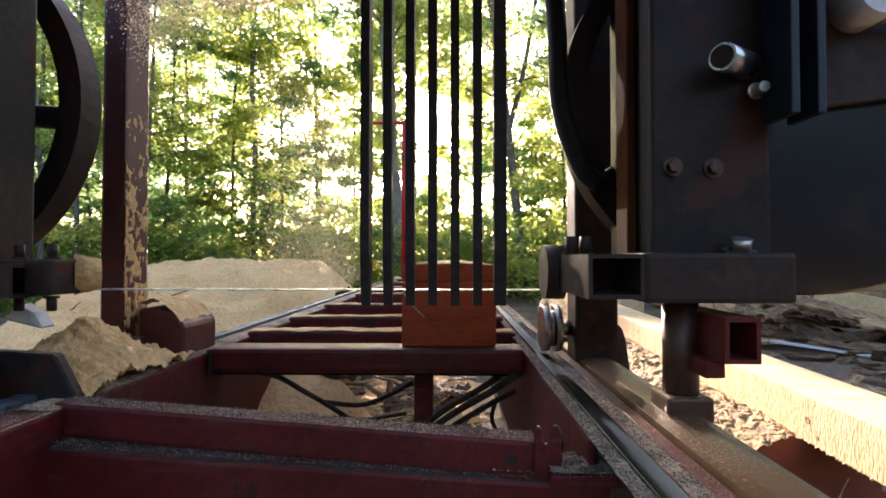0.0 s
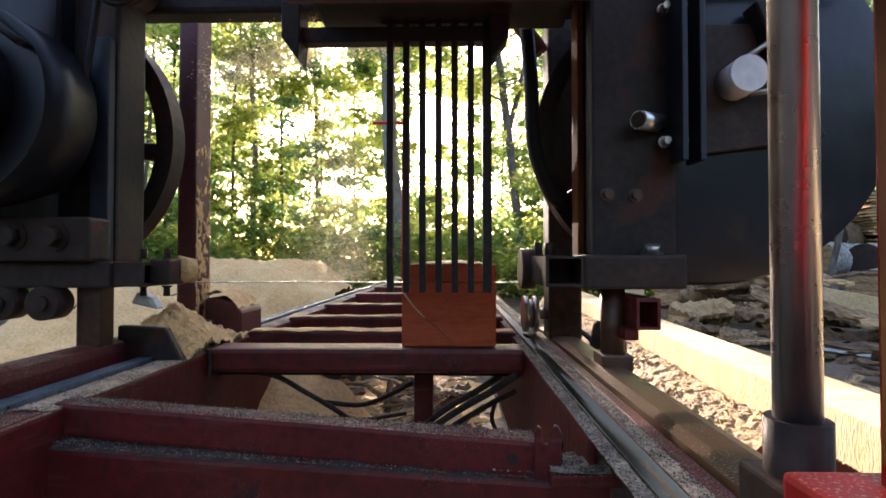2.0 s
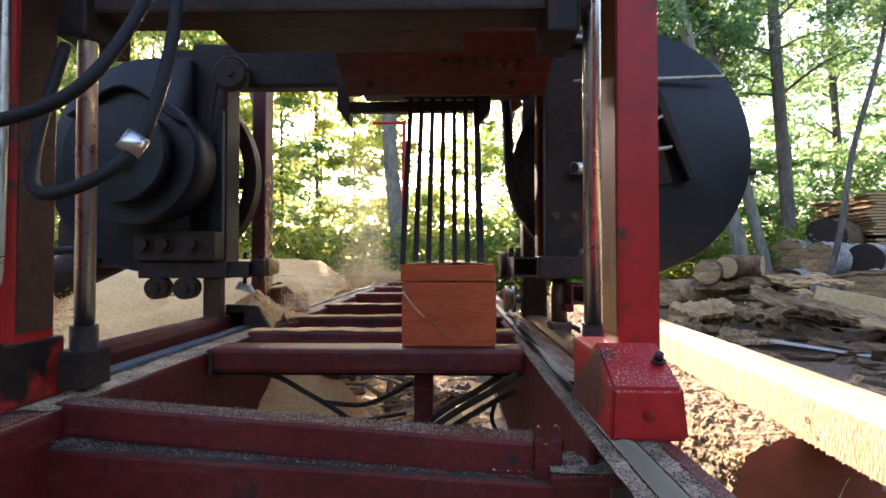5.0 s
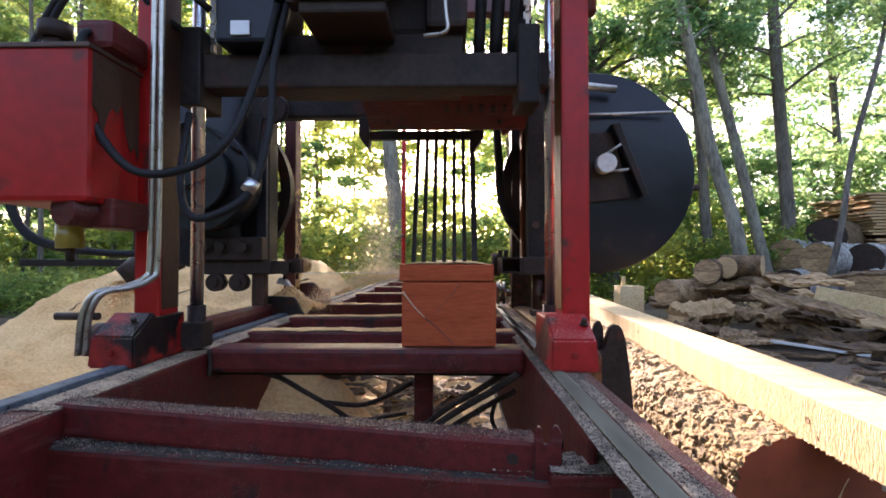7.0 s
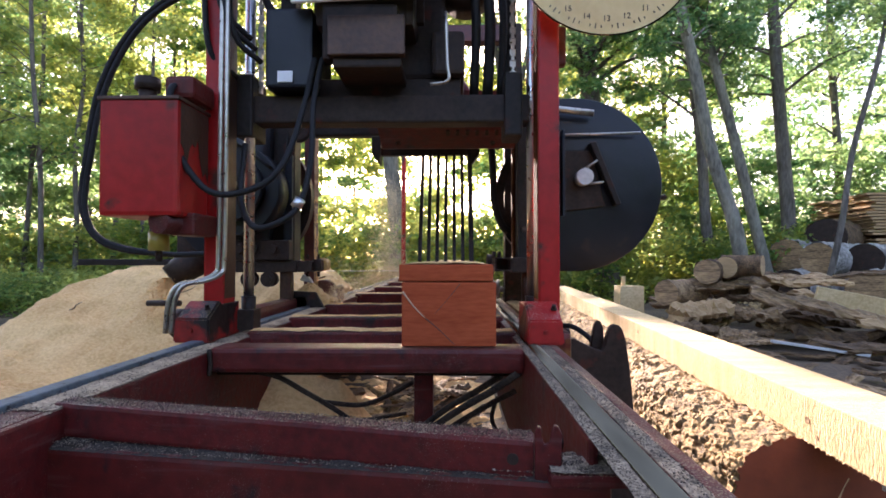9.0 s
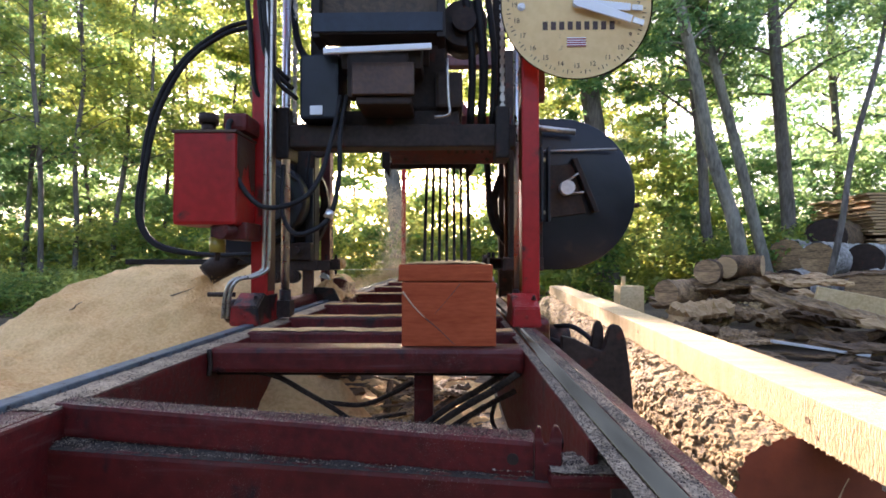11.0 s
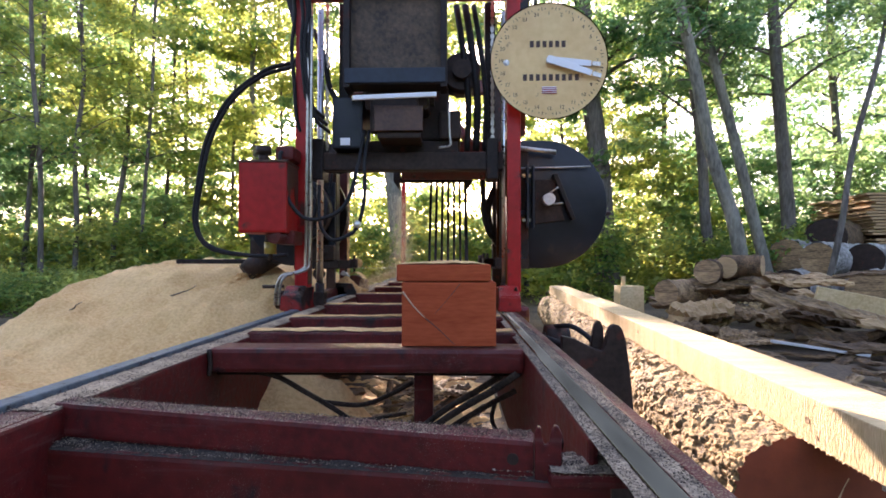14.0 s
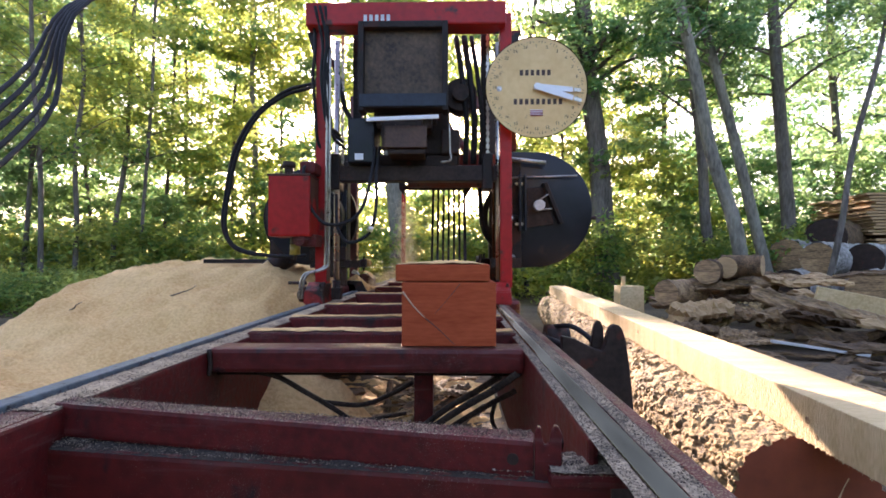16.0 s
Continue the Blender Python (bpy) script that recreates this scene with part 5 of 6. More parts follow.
box(bm, -0.495, -0.37, -0.05, 0.16, 0.45, 0.66, 0.008)
cp("battery_box", bm, COVER, None, "blue-grey battery box")
bm = bmn()
box(bm, -0.46, -0.42, -0.056, -0.0505, 0.462, 0.492, 0.002)
cp("label_plate", bm, WHITE, None, "small pale label plate")
for x, r in ((0.062, 0.013), (0.100, 0.015), (0.136, 0.011)):
    bm = bmn()
    hose(bm, [(x - 0.05, 0.05, 1.08), (x - 0.02, 0.02, 0.86), (x, 0.02, 0.66), (x - 0.005, 0.06, 0.46)], r, 10, 5)
    cp("hose", bm, RUBBER, None, "thick black hydraulic hose")
bm = bmn()
rod(bm, (0.035, 0.02, 0.79), (0.035, 0.14, 0.79), 0.078, seg=32)
rod(bm, (0.035, -0.01, 0.79), (0.035, 0.02, 0.79), 0.04, seg=20)
cp("pulley", bm, GREASE, None, "dark engine pulley")
bm = bmn()
hose(bm, [(-0.02, -0.08, 0.63), (-0.016, -0.08, 0.50), (-0.014, -0.08, 0.455), (-0.06, -0.08, 0.445)], 0.0045, 7, 4)
cp("steel_pipe", bm, STEEL, None, "thin bent steel pipe")
# lift chains
for x, y in ((-0.535, 0.03), (0.165, 0.05)):
    bm = bmn()
    for k in range(42):
        z = 0.46 + k * 0.0155
        if k % 2:
            box(bm, x - 0.008, x + 0.008, y - 0.003, y + 0.003, z, z + 0.017, 0)
        else:
            box(bm, x - 0.004, x + 0.004, y - 0.007, y + 0.007, z, z + 0.017, 0)
    cp("chain", bm, STEEL, None, "steel roller lift chain")
for x in (-0.47, 0.155):
    bm = bmn()
    box(bm, x - 0.022, x + 0.022, 0.06, 0.11, 0.45, 1.1, 0.004)
    cp("mast", bm, BLACK, None, "black upright mast")

# head frame: near cross beam, far cross beam, red guard
bm = bmn()
box(bm, -0.60, 0.205, 0.0, 0.065, 0.370, 0.445, 0.006)
cp("cross_beam", bm, GREASE, None, "greasy black cross beam")
for x in (-0.565, 0.16):
    bm = bmn()
    box(bm, x - 0.024, x + 0.024, -0.015, 0.09, 0.33, 0.50, 0.006)
    cp("slide_block", bm, BLACK)
bm = bmn()
box(bm, -0.80, 0.30, 0.78, 0.84, 0.525, 0.66, 0.01)
cp("far_cross_beam", bm, BLACK)
bm = bmn()
rod(bm, (-0.66, 0.70, 0.56), (-0.66, 0.77, 0.56), 0.045, seg=28)
rod(bm, (-0.66, 0.692, 0.56), (-0.66, 0.70, 0.56), 0.036, seg=28)
rod(bm, (-0.66, 0.680, 0.56), (-0.66, 0.692, 0.56), 0.013, seg=12)
cp("idler_pulley", bm, GREASE)
bm = bmn()
prof = [(0.315, 0.480), (0.520, 0.412), (0.530, 0.412), (0.530, 0.420), (0.330, 0.489), (0.330, 0.560), (0.315, 0.560)]
lo = [bm.verts.new((-0.265, y, z)) for y, z in prof]
hi = [bm.verts.new((0.225, y, z)) for y, z in prof]
bm.faces.new(lo), bm.faces.new(hi[::-1])
for k in range(len(prof)):
    bm.faces.new((lo[k], lo[(k + 1) % len(prof)], hi[(k + 1) % len(prof)], hi[k]))
guard = cp("guard_plate", bm, RED, None, "scuffed red blade guard plate")
bm = bmn()
box(bm, -0.262, 0.222, 0.531, 0.76, 0.470, 0.60, 0.006)
cp("blade_housing", bm, BLACK, None, "black housing behind the guard")
for k in range(6):
    bm = bmn()
    box(bm, -0.006, 0.006, -0.014, 0.014, -0.002, 0.002, 0)
    bmesh.ops.transform(bm, matrix=Matrix.Translation((-0.02 + k * 0.034, 0.405, 0.4415)) @ Matrix.Rotation(radians(-22.3), 4, "X"), verts=bm.verts)
    cp("vent_slot", bm, GREASE, guard, "dark slot")
for x in (0.14, -0.20):
    bolt((x, 0.46, 0.4195), (0, -0.38, -0.92), 0.007, 0.01, guard, GREASE)
# finger hanger
bm = bmn()
box(bm, -0.30, 0.085, 0.705, 0.735, 0.425, 0.455, 0.003)
hang = cp("finger_bar", bm, BLACK, None, "black bar that carries the drag fingers")
for x in (-0.315, 0.088):
    bm = bmn()
    plate(bm, [(x - 0.018, 0.50), (x + 0.018, 0.50), (x + 0.018, 0.43), (x + (0.014 if x < 0 else -0.014), 0.385), (x - 0.018, 0.43)], 0.69, 0.75, 0.002)
    cp("bracket", bm, BLACK, hang)
bm = bmn()
box(bm, -0.145, 0.085, 0.715, 0.745, 0.465, 0.52, 0.003)
cp("bracket", bm, BLACK, hang)
FING_L = 0.505
fingers = []
for k in range(7):
    bm = bmn()
    w = 0.0062 if k < 6 else 0.0085
    pts = [(-0.013, 0.045), (0.013, 0.045), (0.016, -0.20), (0.014, -0.43), (0.006, -FING_L), (-0.006, -FING_L), (-0.016, -0.43), (-0.016, -0.20)]
    lo = [bm.verts.new((-w, y, z)) for y, z in pts]
    hi = [bm.verts.new((w, y, z)) for y, z in pts]
    bm.faces.new(lo), bm.faces.new(hi[::-1])
    for i in range(8):
        bm.faces.new((lo[i], lo[(i + 1) % 8], hi[(i + 1) % 8], hi[i]))
    f = part("drag_finger", bm, BLACK, mill, "dark steel drag finger")
    f.location = (-0.124 + k * 0.0315, 0.72, 0.640)
    fingers.append(f)

# blade, band wheels and covers
bm = bmn()
box(bm, -0.92, 0.46, 0.83, 0.868, -0.0515, -0.0500, 0)
cp("saw_blade", bm, CHROME, None, "thin bright band saw blade")
for cx in (-0.917, 0.478):
    bm = bmn()
    seg = 64
    for r0, r1, y0, y1 in ((0.262, 0.30, 0.825, 0.875), (0.05, 0.07, 0.80, 0.89)):
        prof = ((r0, y0), (r1, y0), (r1, y1), (r0, y1))
        loops = [[bm.verts.new((cx + r * math.sin(2 * math.pi * k / seg), y, 0.262 + r * math.cos(2 * math.pi * k / seg))) for k in range(seg)] for r, y in prof]
        for j in range(4):
            A, B = loops[j], loops[(j + 1) % 4]
            for k in range(seg):
                bm.faces.new((A[k], A[(k + 1) % seg], B[(k + 1) % seg], B[k]))
    wheel = cp("band_wheel", bm, BLACK, None, "dark steel band wheel")
    for k in range(5):
        a = 2 * math.pi * k / 5 + 0.4
        bm = bmn()
        rod(bm, (cx + 0.06 * math.sin(a), 0.85, 0.262 + 0.06 * math.cos(a)), (cx + 0.268 * math.sin(a), 0.85, 0.262 + 0.268 * math.cos(a)), 0.02, seg=8)
        cp("spoke", bm, BLACK, wheel)


def round_cover(cx, cz, r, flat, side, y0, y1):
    pts = []
    for k in range(33):
        a = -math.pi / 2 + math.pi * k / 32
        pts.append((cx + side * r * math.cos(a), cz + r * math.sin(a)))
    pts += [(cx - side * flat, cz + r), (cx - side * flat, cz - r)]
    return plate(bmn(), pts, y0, y1, 0.006)


bm = round_cover(0.490, 0.303, 0.352, 0.227, 1, 0.700, 0.86)
wc = cp("wheel_cover", bm, COVER, None, "rounded blue-black band wheel cover")
def dome(cx, cz, r, flat, side, y0, rise):
    """A shallow pressed face over the cover's outline."""
    line = [(side * r * math.cos(a), r * math.sin(a)) for a in (-math.pi / 2 + math.pi * k / 32 for k in range(33))]
    line += [(-side * flat * j, r) for j in (0.5, 1)] + [(-side * flat, r * j) for j in (0.5, 0, -0.5)] + [(-side * flat * j, -r) for j in (1, 0.5)]
    bm = bmn()
    last = None
    for f in (0.985, 0.96, 0.9, 0.75, 0.55, 0.3):
        cur = [bm.verts.new((cx + a * f, y0 - 0.003 - rise * min(1.0, 1.25 * (1 - f * f)) ** 0.8, cz + b * f)) for a, b in line]
        if last:
            for k in range(len(line)):
                bm.faces.new((last[k], last[(k + 1) % len(line)], cur[(k + 1) % len(line)], cur[k])).smooth = True
        last = cur
    bm.faces.new(last).smooth = True
    return bm


cp("pressed_face", dome(0.490, 0.303, 0.352, 0.227, 1, 0.700, 0.027), COVER, wc, "dented glossy blue-black sheet face")
# dark plate for the opening's shade, with shaft, struts and slide bars on the near face
bm = bmn()
plate(bm, [(0.44, 0.43), (0.545, 0.43), (0.60, 0.21), (0.44, 0.19)], 0.655, 0.6645, 0.002)
cp("opening_shade", bm, GREASE, wc, "dark plate for the shade in the cover's opening")
bm = bmn()
rod(bm, (0.508, 0.60, 0.320), (0.508, 0.66, 0.320), 0.032, seg=24)
cp("shaft_end", bm, GREY, wc, "pale round shaft end")
bm = bmn()
rod(bm, (0.56, 0.62, 0.385), (0.50, 0.65, 0.345), 0.005)
rod(bm, (0.585, 0.62, 0.300), (0.51, 0.65, 0.295), 0.005)
cp("strut", bm, STEEL, wc)
bm = bmn()
plate(bm, [(0.530, 0.455), (0.556, 0.46), (0.652, 0.215), (0.630, 0.21)], 0.62, 0.6645, 0.003)
cp("slanted_bar", bm, BLACK, wc, "slanted black bar")
for x in (0.393, 0.423):
    bm = bmn()
    box(bm, x - 0.005, x + 0.005, 0.588, 0.645, 0.168, 0.50, 0.002)
    cp("slide_bar", bm, NAVY, wc, "slim blue-grey slide bar")
    for z in (0.21, 0.45):
        bolt((x - 0.016, 0.64, z), (0, -1, 0), 0.007, 0.02, wc)
bm = bmn()
rod(bm, (0.30, 0.64, 0.605), (0.55, 0.64, 0.575), 0.013)
rod(bm, (0.33, 0.655, 0.49), (0.74, 0.655, 0.50), 0.006)
cp("edge_rod", bm, STEEL, wc, "steel rod along the cover")
bm = bmn()
rod(bm, (0.82, 0.74, 0.25), (0.87, 0.74, 0.255), 0.012)
cp("latch", bm, BLACK, wc)
# flat upright plate with bolts and a cut pipe, and the roller guide below it
bm = bmn()
box(bm, 0.252, 0.405, 0.655, 0.75, -0.01, 0.62, 0.006)
pl = cp("upright_plate", bm, BLACK, None, "tall black upright plate with bolts")
for x, z in ((0.280, 0.118), (0.331, 0.116)):
    bolt((x, 0.655, z), (0, -1, 0), 0.0085, 0.011, pl, RUST)
bolt((0.350, 0.63, 0.008), (0, -0.3, 1), 0.013, 0.018, pl)
bm = bmn()
rod(bm, (0.376, 0.652, 0.246), (0.322, 0.612, 0.243), 0.0165, seg=20)
stub = cp("pipe_stub", bm, CHROME, pl, "short bright pipe stub")
bm = bmn()
rod(bm, (0.3222, 0.6122, 0.243), (0.3206, 0.6108, 0.2429), 0.0135, seg=20)
cp("pipe_bore", bm, GREASE, pl, "dark bore of the pipe")
bm = bmn()
box(bm, 0.238, 0.250, 0.70, 0.75, -0.01, 0.52, 0.003)
cp("edge_strip", bm, WORN, pl, "worn bare steel edge")
bm = bmn()
hose(bm, [(0.155, 0.86, 0.62), (0.17, 0.84, 0.40), (0.175, 0.83, 0.25), (0.205, 0.82, 0.15), (0.235, 0.82, 0.12)], 0.016, 10, 5)
cp("hose", bm, RUBBER)
bm = bmn()
tube_box(bm, 0.158, 0.224, 0.60, 0.76, -0.047, 0.006, 1, 0.005)
box(bm, 0.163, 0.219, 0.70, 0.71, -0.042, 0.001, 0)
gd = cp("blade_guide_arm", bm, GREASE, None, "hollow square blade guide arm")
bm = bmn()
rod(bm, (0.140, 0.80, -0.02), (0.170, 0.80, -0.02), 0.042, seg=24)
cp("guide_roller", bm, GREASE, gd, "blade guide roller")
for x in (0.165, 0.185):
    bolt((x, 0.72, 0.006), (0, 0, 1), 0.008, 0.026, gd, GREASE)
bm = bmn()
box(bm, 0.224, 0.400, 0.60, 0.70, -0.052, 0.008, 0.006)
cp("guide_bracket", bm, GREASE, None, "greasy guide bracket")
bm = bmn()
rod(bm, (0.290, 0.66, -0.19), (0.290, 0.66, -0.05), 0.022, seg=14)
box(bm, 0.262, 0.318, 0.63, 0.69, -0.20, -0.17, 0.004)
cp("guide_pillar", bm, RUST)
bm = bmn()
tube_box(bm, 0.305, 0.345, 0.58, 0.74, -0.118, -0.066, 1, 0.005)
box(bm, 0.292, 0.316, 0.60, 0.66, -0.139, -0.1185, 0.003)
cp("square_tube", bm, RED, None, "rusty open square tube")

# drive side: covers, belt pulley, guide beam with rollers
bm = round_cover(-0.83, 0.262, 0.30, 0.10, -1, 0.64, 0.80)
dc = cp("drive_cover", bm, COVER, None, "blue-black drive wheel cover")
cp("pressed_face", dome(-0.83, 0.262, 0.30, 0.10, -1, 0.640, 0.025), COVER, dc, "glossy pressed face of the cover")
bm = bmn()
rod(bm, (-0.825, 0.52, 0.262), (-0.825, 0.64, 0.262), 0.17, seg=40)
rod(bm, (-0.825, 0.47, 0.262), (-0.825, 0.52, 0.262), 0.12, seg=32)
rod(bm, (-0.825, 0.44, 0.262), (-0.825, 0.47, 0.262), 0.04, seg=20)
cp("belt_pulley", bm, COVER, dc, "grooved drive belt pulley")
bm = bmn()
for k in range(4):
    hose(bm, [(-0.965, 0.50 + k * 0.012, 0.36), (-0.825, 0.50 + k * 0.012, 0.435), (-0.68, 0.50 + k * 0.012, 0.34)], 0.006, 6, 6)
cp("drive_belt", bm, RUBBER, dc)
bm = bmn()
box(bm, -0.84, -0.645, 0.68, 0.77, -0.01, 0.60, 0.006)
lp = cp("upright_plate", bm, BLACK, None, "tall black upright plate on the drive side")
bm = bmn()
box(bm, -0.683, -0.648, 0.660, 0.679, -0.01, 0.42, 0.003)
cp("edge_strip", bm, NAVY, lp)
bm = bmn()
rod(bm, (-0.611, 0.645, 0.51), (-0.611, 0.68, 0.51), 0.030, seg=24)
rod(bm, (-0.611, 0.610, 0.51), (-0.611, 0.618, 0.51), 0.012, seg=14)
rod(bm, (-0.611, 0.618, 0.51), (-0.611, 0.645, 0.51), 0.040, seg=32)
idl = cp("idler_pulley", bm, GREASE, lp, "black belt idler pulley")
bm = bmn()
rim_line = [(-0.611 + 0.045 * math.cos(a * math.pi / 12), 0.628, 0.51 + 0.045 * math.sin(a * math.pi / 12)) for a in range(25)]
hose(bm, rim_line, 0.0055, 8, 1)
cp("rim", bm, BLACK, idl)
bm = bmn()
hose(bm, [(-0.655, 0.640, 0.50), (-0.668, 0.640, 0.40), (-0.690, 0.640, 0.27), (-0.705, 0.640, 0.20)], 0.006, 6, 4)
cp("drive_belt", bm, RUBBER, dc)
bm = bmn()
box(bm, -0.86, -0.615, 0.62, 0.68, -0.052, -0.004, 0.005)
box(bm, -0.86, -0.64, 0.60, 0.66, -0.004, 0.075, 0.006)
gb = cp("guide_beam", bm, GREASE, None, "greasy black guide beam")
for x in (-0.83, -0.775, -0.70):
    bolt((x, 0.60, 0.04), (0, -1, 0), 0.018, 0.02, gb, GREASE)
for x in (-0.80, -0.722):
    bm = bmn()
    rod(bm, (x, 0.60, -0.078), (x, 0.64, -0.078), 0.030, seg=22)
    rod(bm, (x, 0.592, -0.078), (x, 0.60, -0.078), 0.014, seg=14)
    cp("guide_roller", bm, GREASE, gb, "greasy guide roller")
bm = bmn()
tube_box(bm, -0.615, -0.560, 0.63, 0.70, -0.050, -0.006, 0, 0.005)
box(bm, -0.568, -0.530, 0.66, 0.74, -0.048, 0.0, 0.004)
la = cp("blade_guide_arm", bm, GREASE, None, "blade guide arm caked with sawdust")
bm = bmn()
rod(bm, (-0.545, 0.72, -0.022), (-0.520, 0.74, -0.022), 0.030, r2=0.022, seg=12)
cp("sawdust_cake", bm, SAWDUST, la, "clump of caked sawdust")
for x in (-0.59, -0.545):
    bolt((x, 0.68, -0.050), (0, 0, -1), 0.006, 0.02, la, GREASE)
    bolt((x, 0.68, 0.0), (0, 0, 1), 0.006, 0.02, la, GREASE)
bm = bmn()
plate(bm, [(-0.63, -0.085), (-0.575, -0.098), (-0.59, -0.075), (-0.615, -0.062)], 0.70, 0.73, 0.004)
cp("scraper", bm, GREY, None, "pale scraper blade")
bm = bmn()
box(bm, -0.69, -0.645, 0.64, 0.68, -0.18, -0.05, 0.004)
cp("guide_pillar", bm, RUST)
# carriage scraper shoe with sawdust on the track
bm = bmn()
plate(bm, [(-0.66, -0.20), (-0.53, -0.20), (-0.565, -0.135), (-0.66, -0.13)], 0.71, 0.73, 0.003)
box(bm, -0.66, -0.60, 0.71, 0.99, -0.20, -0.15, 0.004)
sh = cp("track_shoe", bm, BLACK, None, "black track-clearing shoe heaped with sawdust")
d = heightfield("sawdust_clump", np.arange(-0.70, -0.52, 0.004), np.arange(0.725, 1.03, 0.005), lambda x, y: 0.005 + max(-0.01, 0.088 * math.exp(-((x + 0.63) / 0.068) ** 2 - ((y - 0.86) / 0.11) ** 2) + 0.014 * fbm(x * 30, y * 30, 4) + 0.012 * abs(fbm(x * 75, y * 75, 8)) + 0.004 * fbm(x * 210, y * 210, 1)), SAWDUST)
d.parent = mill
# long bar and sawdust spout on the drive side
bm = bmn()
box(bm, -1.53, -0.70, 0.675, 0.705, -0.025, 0.0, 0.003)
cp("long_bar", bm, BLACK, None, "long black horizontal bar")
bm = bmn()
rod(bm, (-1.02, 0.74, 0.03), (-1.14, 0.66, -0.075), 0.075, r2=0.05, seg=18)
box(bm, -1.12, -0.92, 0.66, 0.78, 0.0, 0.12, 0.02)
cp("sawdust_spout", bm, GREASE, None, "black sawdust spout")

# red hydraulic tank on the near post
bm = bmn()
box(bm, -0.796, -0.616, -0.245, -0.10, 0.097, 0.364, 0.010)
tank = cp("hydraulic_tank", bm, RED_BRIGHT, None, "red hydraulic oil tank")
bm = bmn()
box(bm, -0.799, -0.613, -0.248, -0.097, 0.358, 0.367, 0.002)
cp("lid", bm, RUST, tank, "oily brown tank lid")
bm = bmn()
edge = [(-0.236 + 0.0128 * k, 0.262 - 0.03 * math.sin(k * 0.9) - 0.045 * (k / 10) ** 2 + 0.018 * math.sin(k * 2.3)) for k in range(11)]
lo = [bm.verts.new((-0.6152, y, z)) for y, z in edge]
hi = [bm.verts.new((-0.6152, y, 0.355)) for y, z in edge]
for k in range(10):
    bm.faces.new((lo[k], lo[k + 1], hi[k + 1], hi[k]))
ex = bmesh.ops.extrude_face_region(bm, geom=bm.faces[:])["geom"]
bmesh.ops.translate(bm, vec=(0.0012, 0, 0), verts=[v for v in ex if isinstance(v, bmesh.types.BMVert)])
cp("oil_stain", bm, RUST, tank, "brown oily dirt on the tank's side")
bm = bmn()
rod(bm, (-0.725, -0.18, 0.37), (-0.725, -0.18, 0.40), 0.020, seg=16)
rod(bm, (-0.725, -0.18, 0.40), (-0.725, -0.18, 0.428), 0.028, seg=18)
cp("filler_cap", bm, GREASE, tank, "black filler cap")
bm = bmn()
box(bm, -0.675, -0.605, -0.20, -0.09, 0.376, 0.43, 0.012)
cp("return_filter", bm, RED, tank)
bm = bmn()
rod(bm, (-0.665, -0.235, 0.085), (-0.63, -0.11, 0.085), 0.028, seg=20)
box(bm, -0.66, -0.60, -0.20, -0.09, 0.055, 0.108, 0.006)
cp("pump", bm, RED, tank, "red pump under the tank")
bm = bmn()
rod(bm, (-0.70, -0.17, 0.03), (-0.70, -0.17, 0.115), 0.020, seg=16)
rod(bm, (-0.70, -0.17, -0.005), (-0.70, -0.17, 0.03), 0.008, seg=10)
flt = cp("filter_head", bm, GREASE, tank)
bm = bmn()
rod(bm, (-0.70, -0.1705, 0.02), (-0.70, -0.1705, 0.065), 0.0225, seg=18)
cp("filter_bowl", bm, YELLOW, tank, "amber filter bowl")
for dx in (0.0, 0.021):
    bm = bmn()
    hose(bm, [(-0.64, 0.05, 0.96 - dx), (-0.744, 0.28, 0.945 - dx), (-0.90, 0.30, 0.905 - dx), (-1.07 + dx, 0.30, 0.775), (-1.18 + dx, 0.30, 0.58), (-1.225 + dx * 0.7, 0.30, 0.34), (-1.235 + dx * 0.5, 0.30, 0.16), (-1.155, 0.30, 0.05 + dx * 0.4), (-0.97, 0.32, 0.017), (-0.80, 0.34, 0.02)], 0.0095, 10, 6)
    cp("hose_loop", bm, RUBBER, None, "long loop of black hydraulic hose")
for pts in ([(-0.648, -0.16, 0.41), (-0.650, -0.215, 0.39), (-0.640, -0.225, 0.274), (-0.565, -0.21, 0.158), (-0.46, -0.20, 0.164), (-0.40, -0.17, 0.234), (-0.375, -0.10, 0.39), (-0.36, -0.06, 0.52)],
            [(-0.545, -0.05, 0.30), (-0.525, -0.12, 0.15), (-0.464, -0.19, 0.075), (-0.395, -0.19, 0.092), (-0.36, -0.17, 0.14), (-0.345, -0.14, 0.254), (-0.352, -0.10, 0.39), (-0.34, -0.06, 0.52)]):
    bm = bmn()
    hose(bm, pts, 0.0075, 10, 6)
    h = cp("hose", bm, RUBBER, None, "drooping black hydraulic hose")
bm = bmn()
rod(bm, (-0.372, -0.178, 0.122), (-0.362, -0.172, 0.142), 0.013, seg=14)
cp("hose_clip", bm, CHROME, None, "bright hose fitting")
for dx in (0.0, 0.014):
    bm = bmn()
    hose(bm, [(-0.572 + dx, -0.125, 0.95), (-0.572 + dx, -0.13, 0.50), (-0.574 + dx, -0.13, 0.20), (-0.576 + dx, -0.13, 0.0), (-0.582 + dx, -0.135, -0.035), (-0.615 + dx, -0.145, -0.052), (-0.655 + dx, -0.165, -0.062), (-0.674 + dx, -0.172, -0.10), (-0.682 + dx, -0.172, -0.175)], 0.0058, 8, 6)
    cp("steel_pipe", bm, STEEL, None, "bent steel hydraulic pipe")
bm = bmn()
hose(bm, [(-0.60, 0.05, 0.98), (-0.55, 0.04, 0.86), (-0.52, 0.02, 0.72), (-0.45, 0.0, 0.62), (-0.40, 0.0, 0.60)], 0.012, 8, 5)
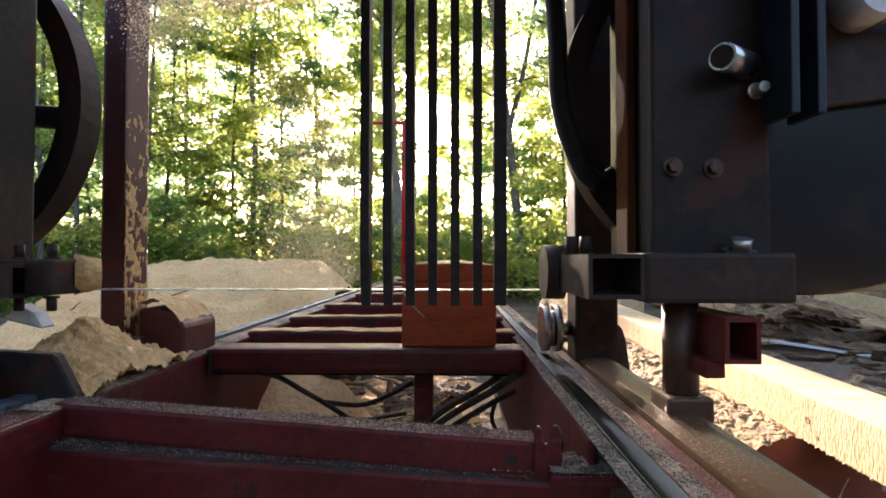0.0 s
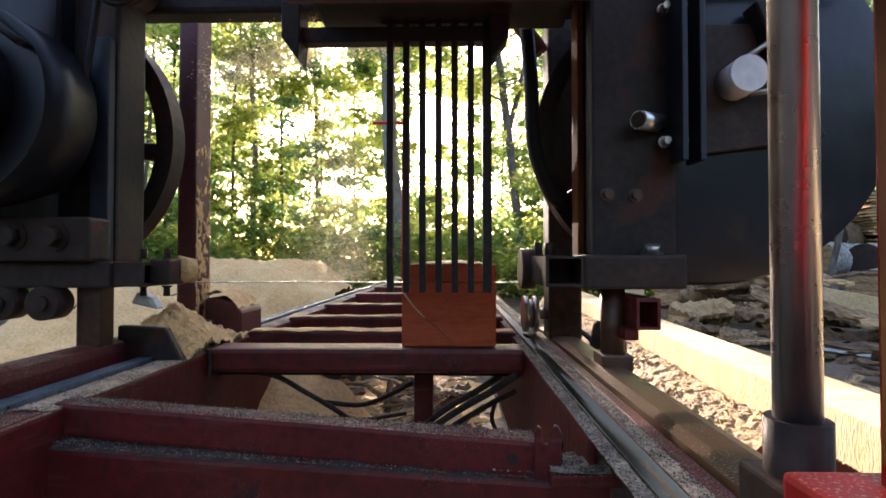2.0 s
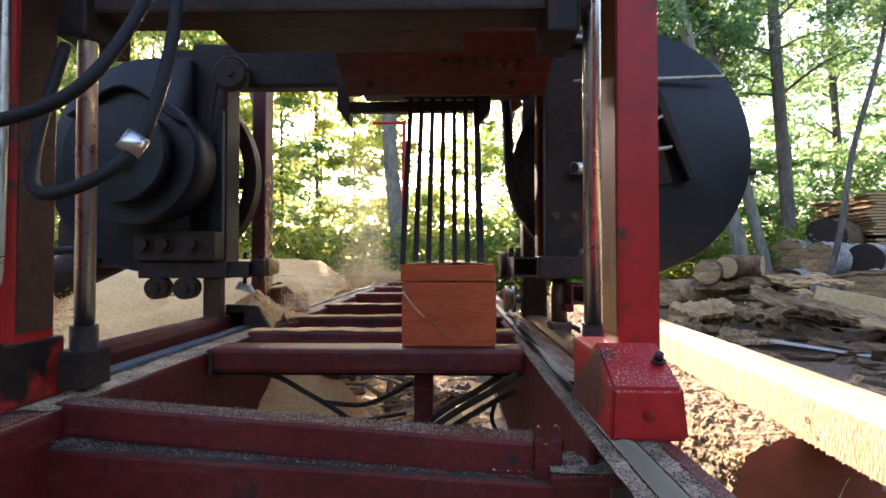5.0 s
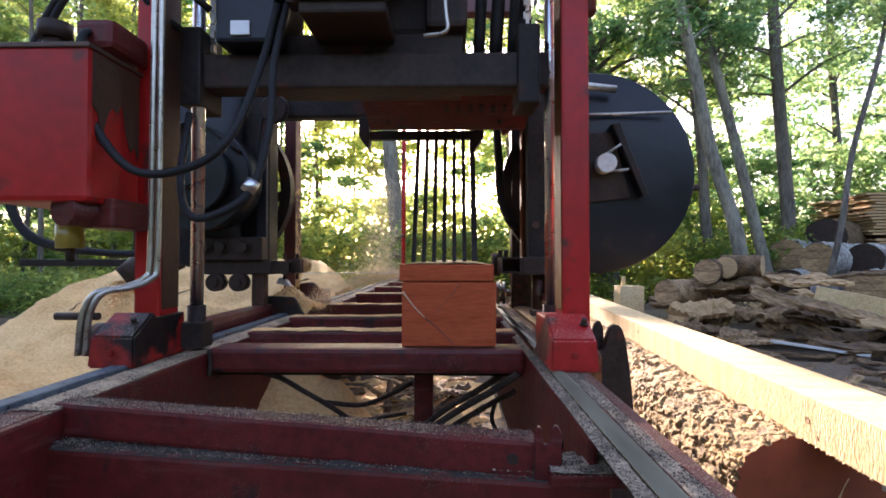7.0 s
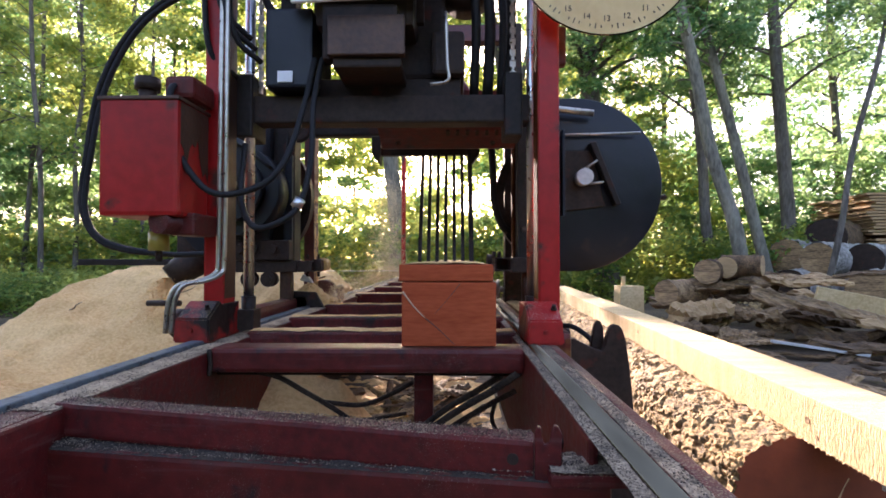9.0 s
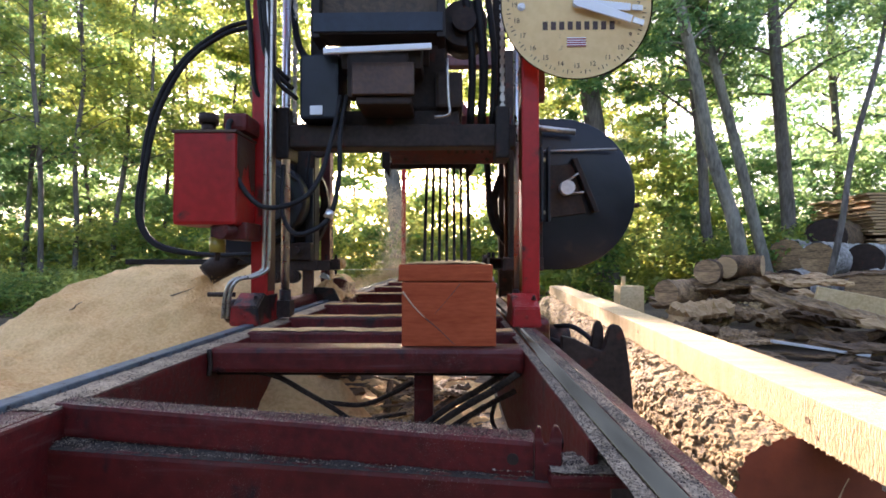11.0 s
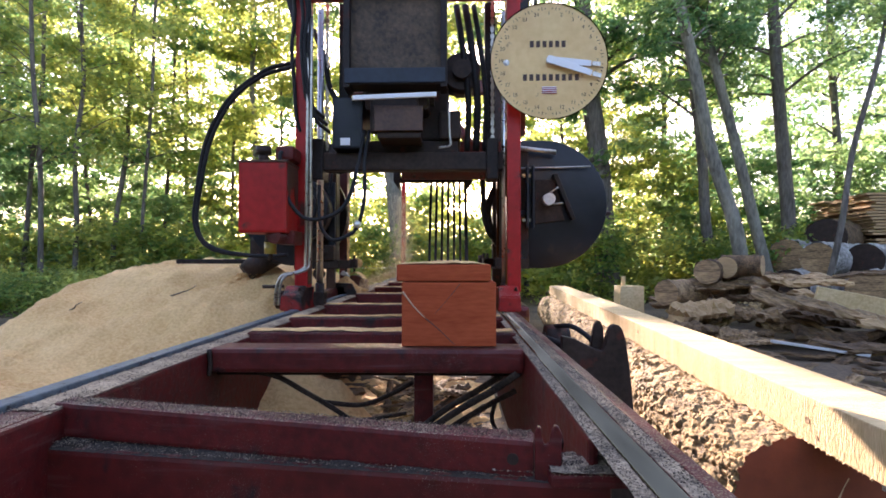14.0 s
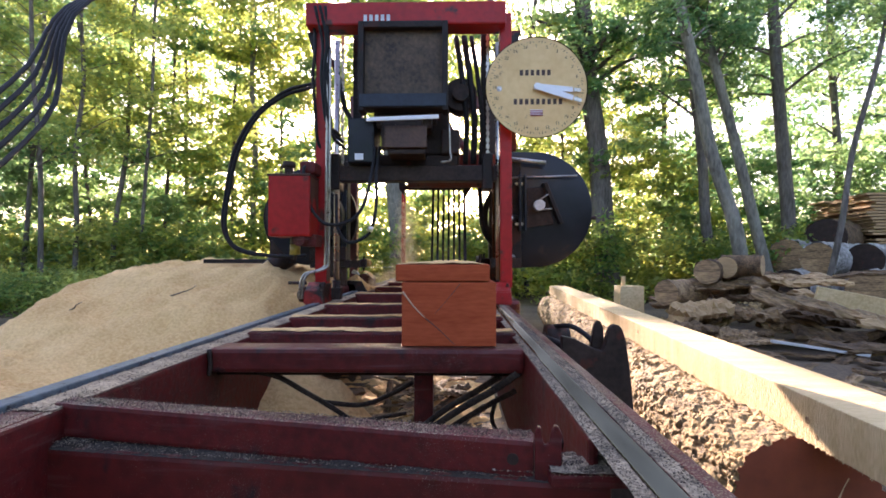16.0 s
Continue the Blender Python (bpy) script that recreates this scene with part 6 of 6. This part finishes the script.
cp("hose", bm, RUBBER)
for k in range(5):
    bm = bmn()
    hose(bm, [(-0.60, -0.10, 1.20), (-0.80, -0.60, 1.02 + k * 0.01), (-0.93 + k * 0.018, -1.15 - k * 0.02, 0.66 - k * 0.012), (-0.85 + k * 0.016, -1.45, 0.34 - k * 0.02), (-0.80 + k * 0.02, -1.9, 0.0), (-0.85, -2.8, -0.15)], 0.0048, 8, 6)
    cp("supply_hose", bm, RUBBER, None, "trailing black supply hose")
# sawdust thrown out where the blade leaves the timber
g = np.random.default_rng(3)
n = 24000
u = g.uniform(0, 1, n) ** 1.4
p = np.stack([-0.13 - 0.42 * u, 0.86 + g.normal(0, 0.04, n), -0.055 - 0.11 * u * u + g.normal(0, 0.012, n) * (0.4 + 2.2 * u)], 1)
a = g.normal(size=(n, 3)) * 0.0008
b = g.normal(size=(n, 3)) * 0.0008
v = np.stack([p - a, p + b, p + a, p - b], 1).reshape(-1, 3)
dust = raw_mesh("flying_sawdust", v, np.arange(n * 4).reshape(-1, 4), DUST_AIR, mill)
dust.location = (0, 0, 0.2)
tagged(dust, "thin sunlit spray of sawdust at the blade", kind="stuff")

# sawdust hanging in the sunlit air behind the blade
n = 26000
u = g.uniform(0, 1, n)
p = np.stack([-0.345 + g.normal(0, 0.030, n) * (1.5 - 0.5 * u), 1.15 + g.uniform(-0.2, 0.5, n), 0.14 + 0.46 * u ** 1.5 + g.normal(0, 0.01, n)], 1)
a = g.normal(size=(n, 3)) * 0.0008
b = g.normal(size=(n, 3)) * 0.0008
haze = raw_mesh("airborne_sawdust", np.stack([p - a, p + b, p + a, p - b], 1).reshape(-1, 3), np.arange(n * 4).reshape(-1, 4), DUST_AIR, mill)
tagged(haze, "fine sawdust drifting in the sunlight", kind="stuff")

# sawdust pouring from the spout on to the heap
n = 9000
u = g.uniform(0, 1, n)
p = np.stack([-1.13 - 0.05 * u + g.normal(0, 0.018, n) * (1 + 2.2 * u), 0.68 - 0.03 * u + g.normal(0, 0.02, n) * (1 + 1.5 * u), 0.2 - 0.075 - 0.16 * u * u - 0.02 * u], 1)
a = g.normal(size=(n, 3)) * 0.0012
b = g.normal(size=(n, 3)) * 0.0012
pour = raw_mesh("pouring_sawdust", np.stack([p - a, p + b, p + a, p - b], 1).reshape(-1, 3), np.arange(n * 4).reshape(-1, 4), SAWDUST, mill)
tagged(pour, "loose stream of sawdust under the spout", kind="stuff")

# ---- movement ----
TRAVEL = [(0.0, 0.0), (0.3, 0.0), (0.5, 0.016), (1.0, 0.134), (1.5, 0.210), (2.0, 0.277), (2.5, 0.352), (3.0, 0.424), (3.5, 0.500), (4.0, 0.572), (4.6, 0.672), (5.2, 0.786), (5.8, 0.900), (6.3, 0.988), (6.5, 1.018), (7.0, 1.084), (7.5, 1.150), (8.0, 1.218), (8.5, 1.292), (9.0, 1.364),
          (9.7, 1.471), (10.5, 1.590), (11.3, 1.705), (11.5, 1.730), (12.0, 1.800), (12.5, 1.873), (13.0, 1.948), (13.5, 2.022), (14.0, 2.100), (14.5, 2.180), (15.0, 2.253), (15.5, 2.328), (16.0, 2.402)]


def finger_tilt(s):
    """Hang free, meet the end of the board, then ride on top of it."""
    full = math.degrees(math.acos((0.440 + 0.010) / FING_L))
    push = (s + 0.72 - 1.10 + 0.02) / FING_L
    return -min(full, math.degrees(math.asin(min(0.9, max(0.0, push)))))


def motions():
    walk(mill, [(t, pose(0, s, TOP)) for t, s in TRAVEL])
    for f in fingers:
        x, y, z = f.location
        walk(f, [(t, pose(x, y, z, finger_tilt(s))) for t, s in TRAVEL])
    walk(dust, [(t, pose(0, 0, z)) for t, z in ((0, 0.76), (2.2, 0.76), (2.5, 0.6), (2.9, 0.2), (7, 0.203), (9, 0.198), (12.5, 0.202), (16, 0.2))])
    bx, by, bz = board.location
    walk(board, [(t, pose(bx + dx, by, bz + dz)) for t, dx, dz in ((0, 0, 0), (2.5, 0, 0), (4.0, -0.001, 0.0005), (7.0, -0.005, 0.001), (9.0, -0.006, 0.001), (12.5, -0.009, 0.001), (14.5, -0.012, 0.001), (16.0, -0.0135, 0.001))])


motions()
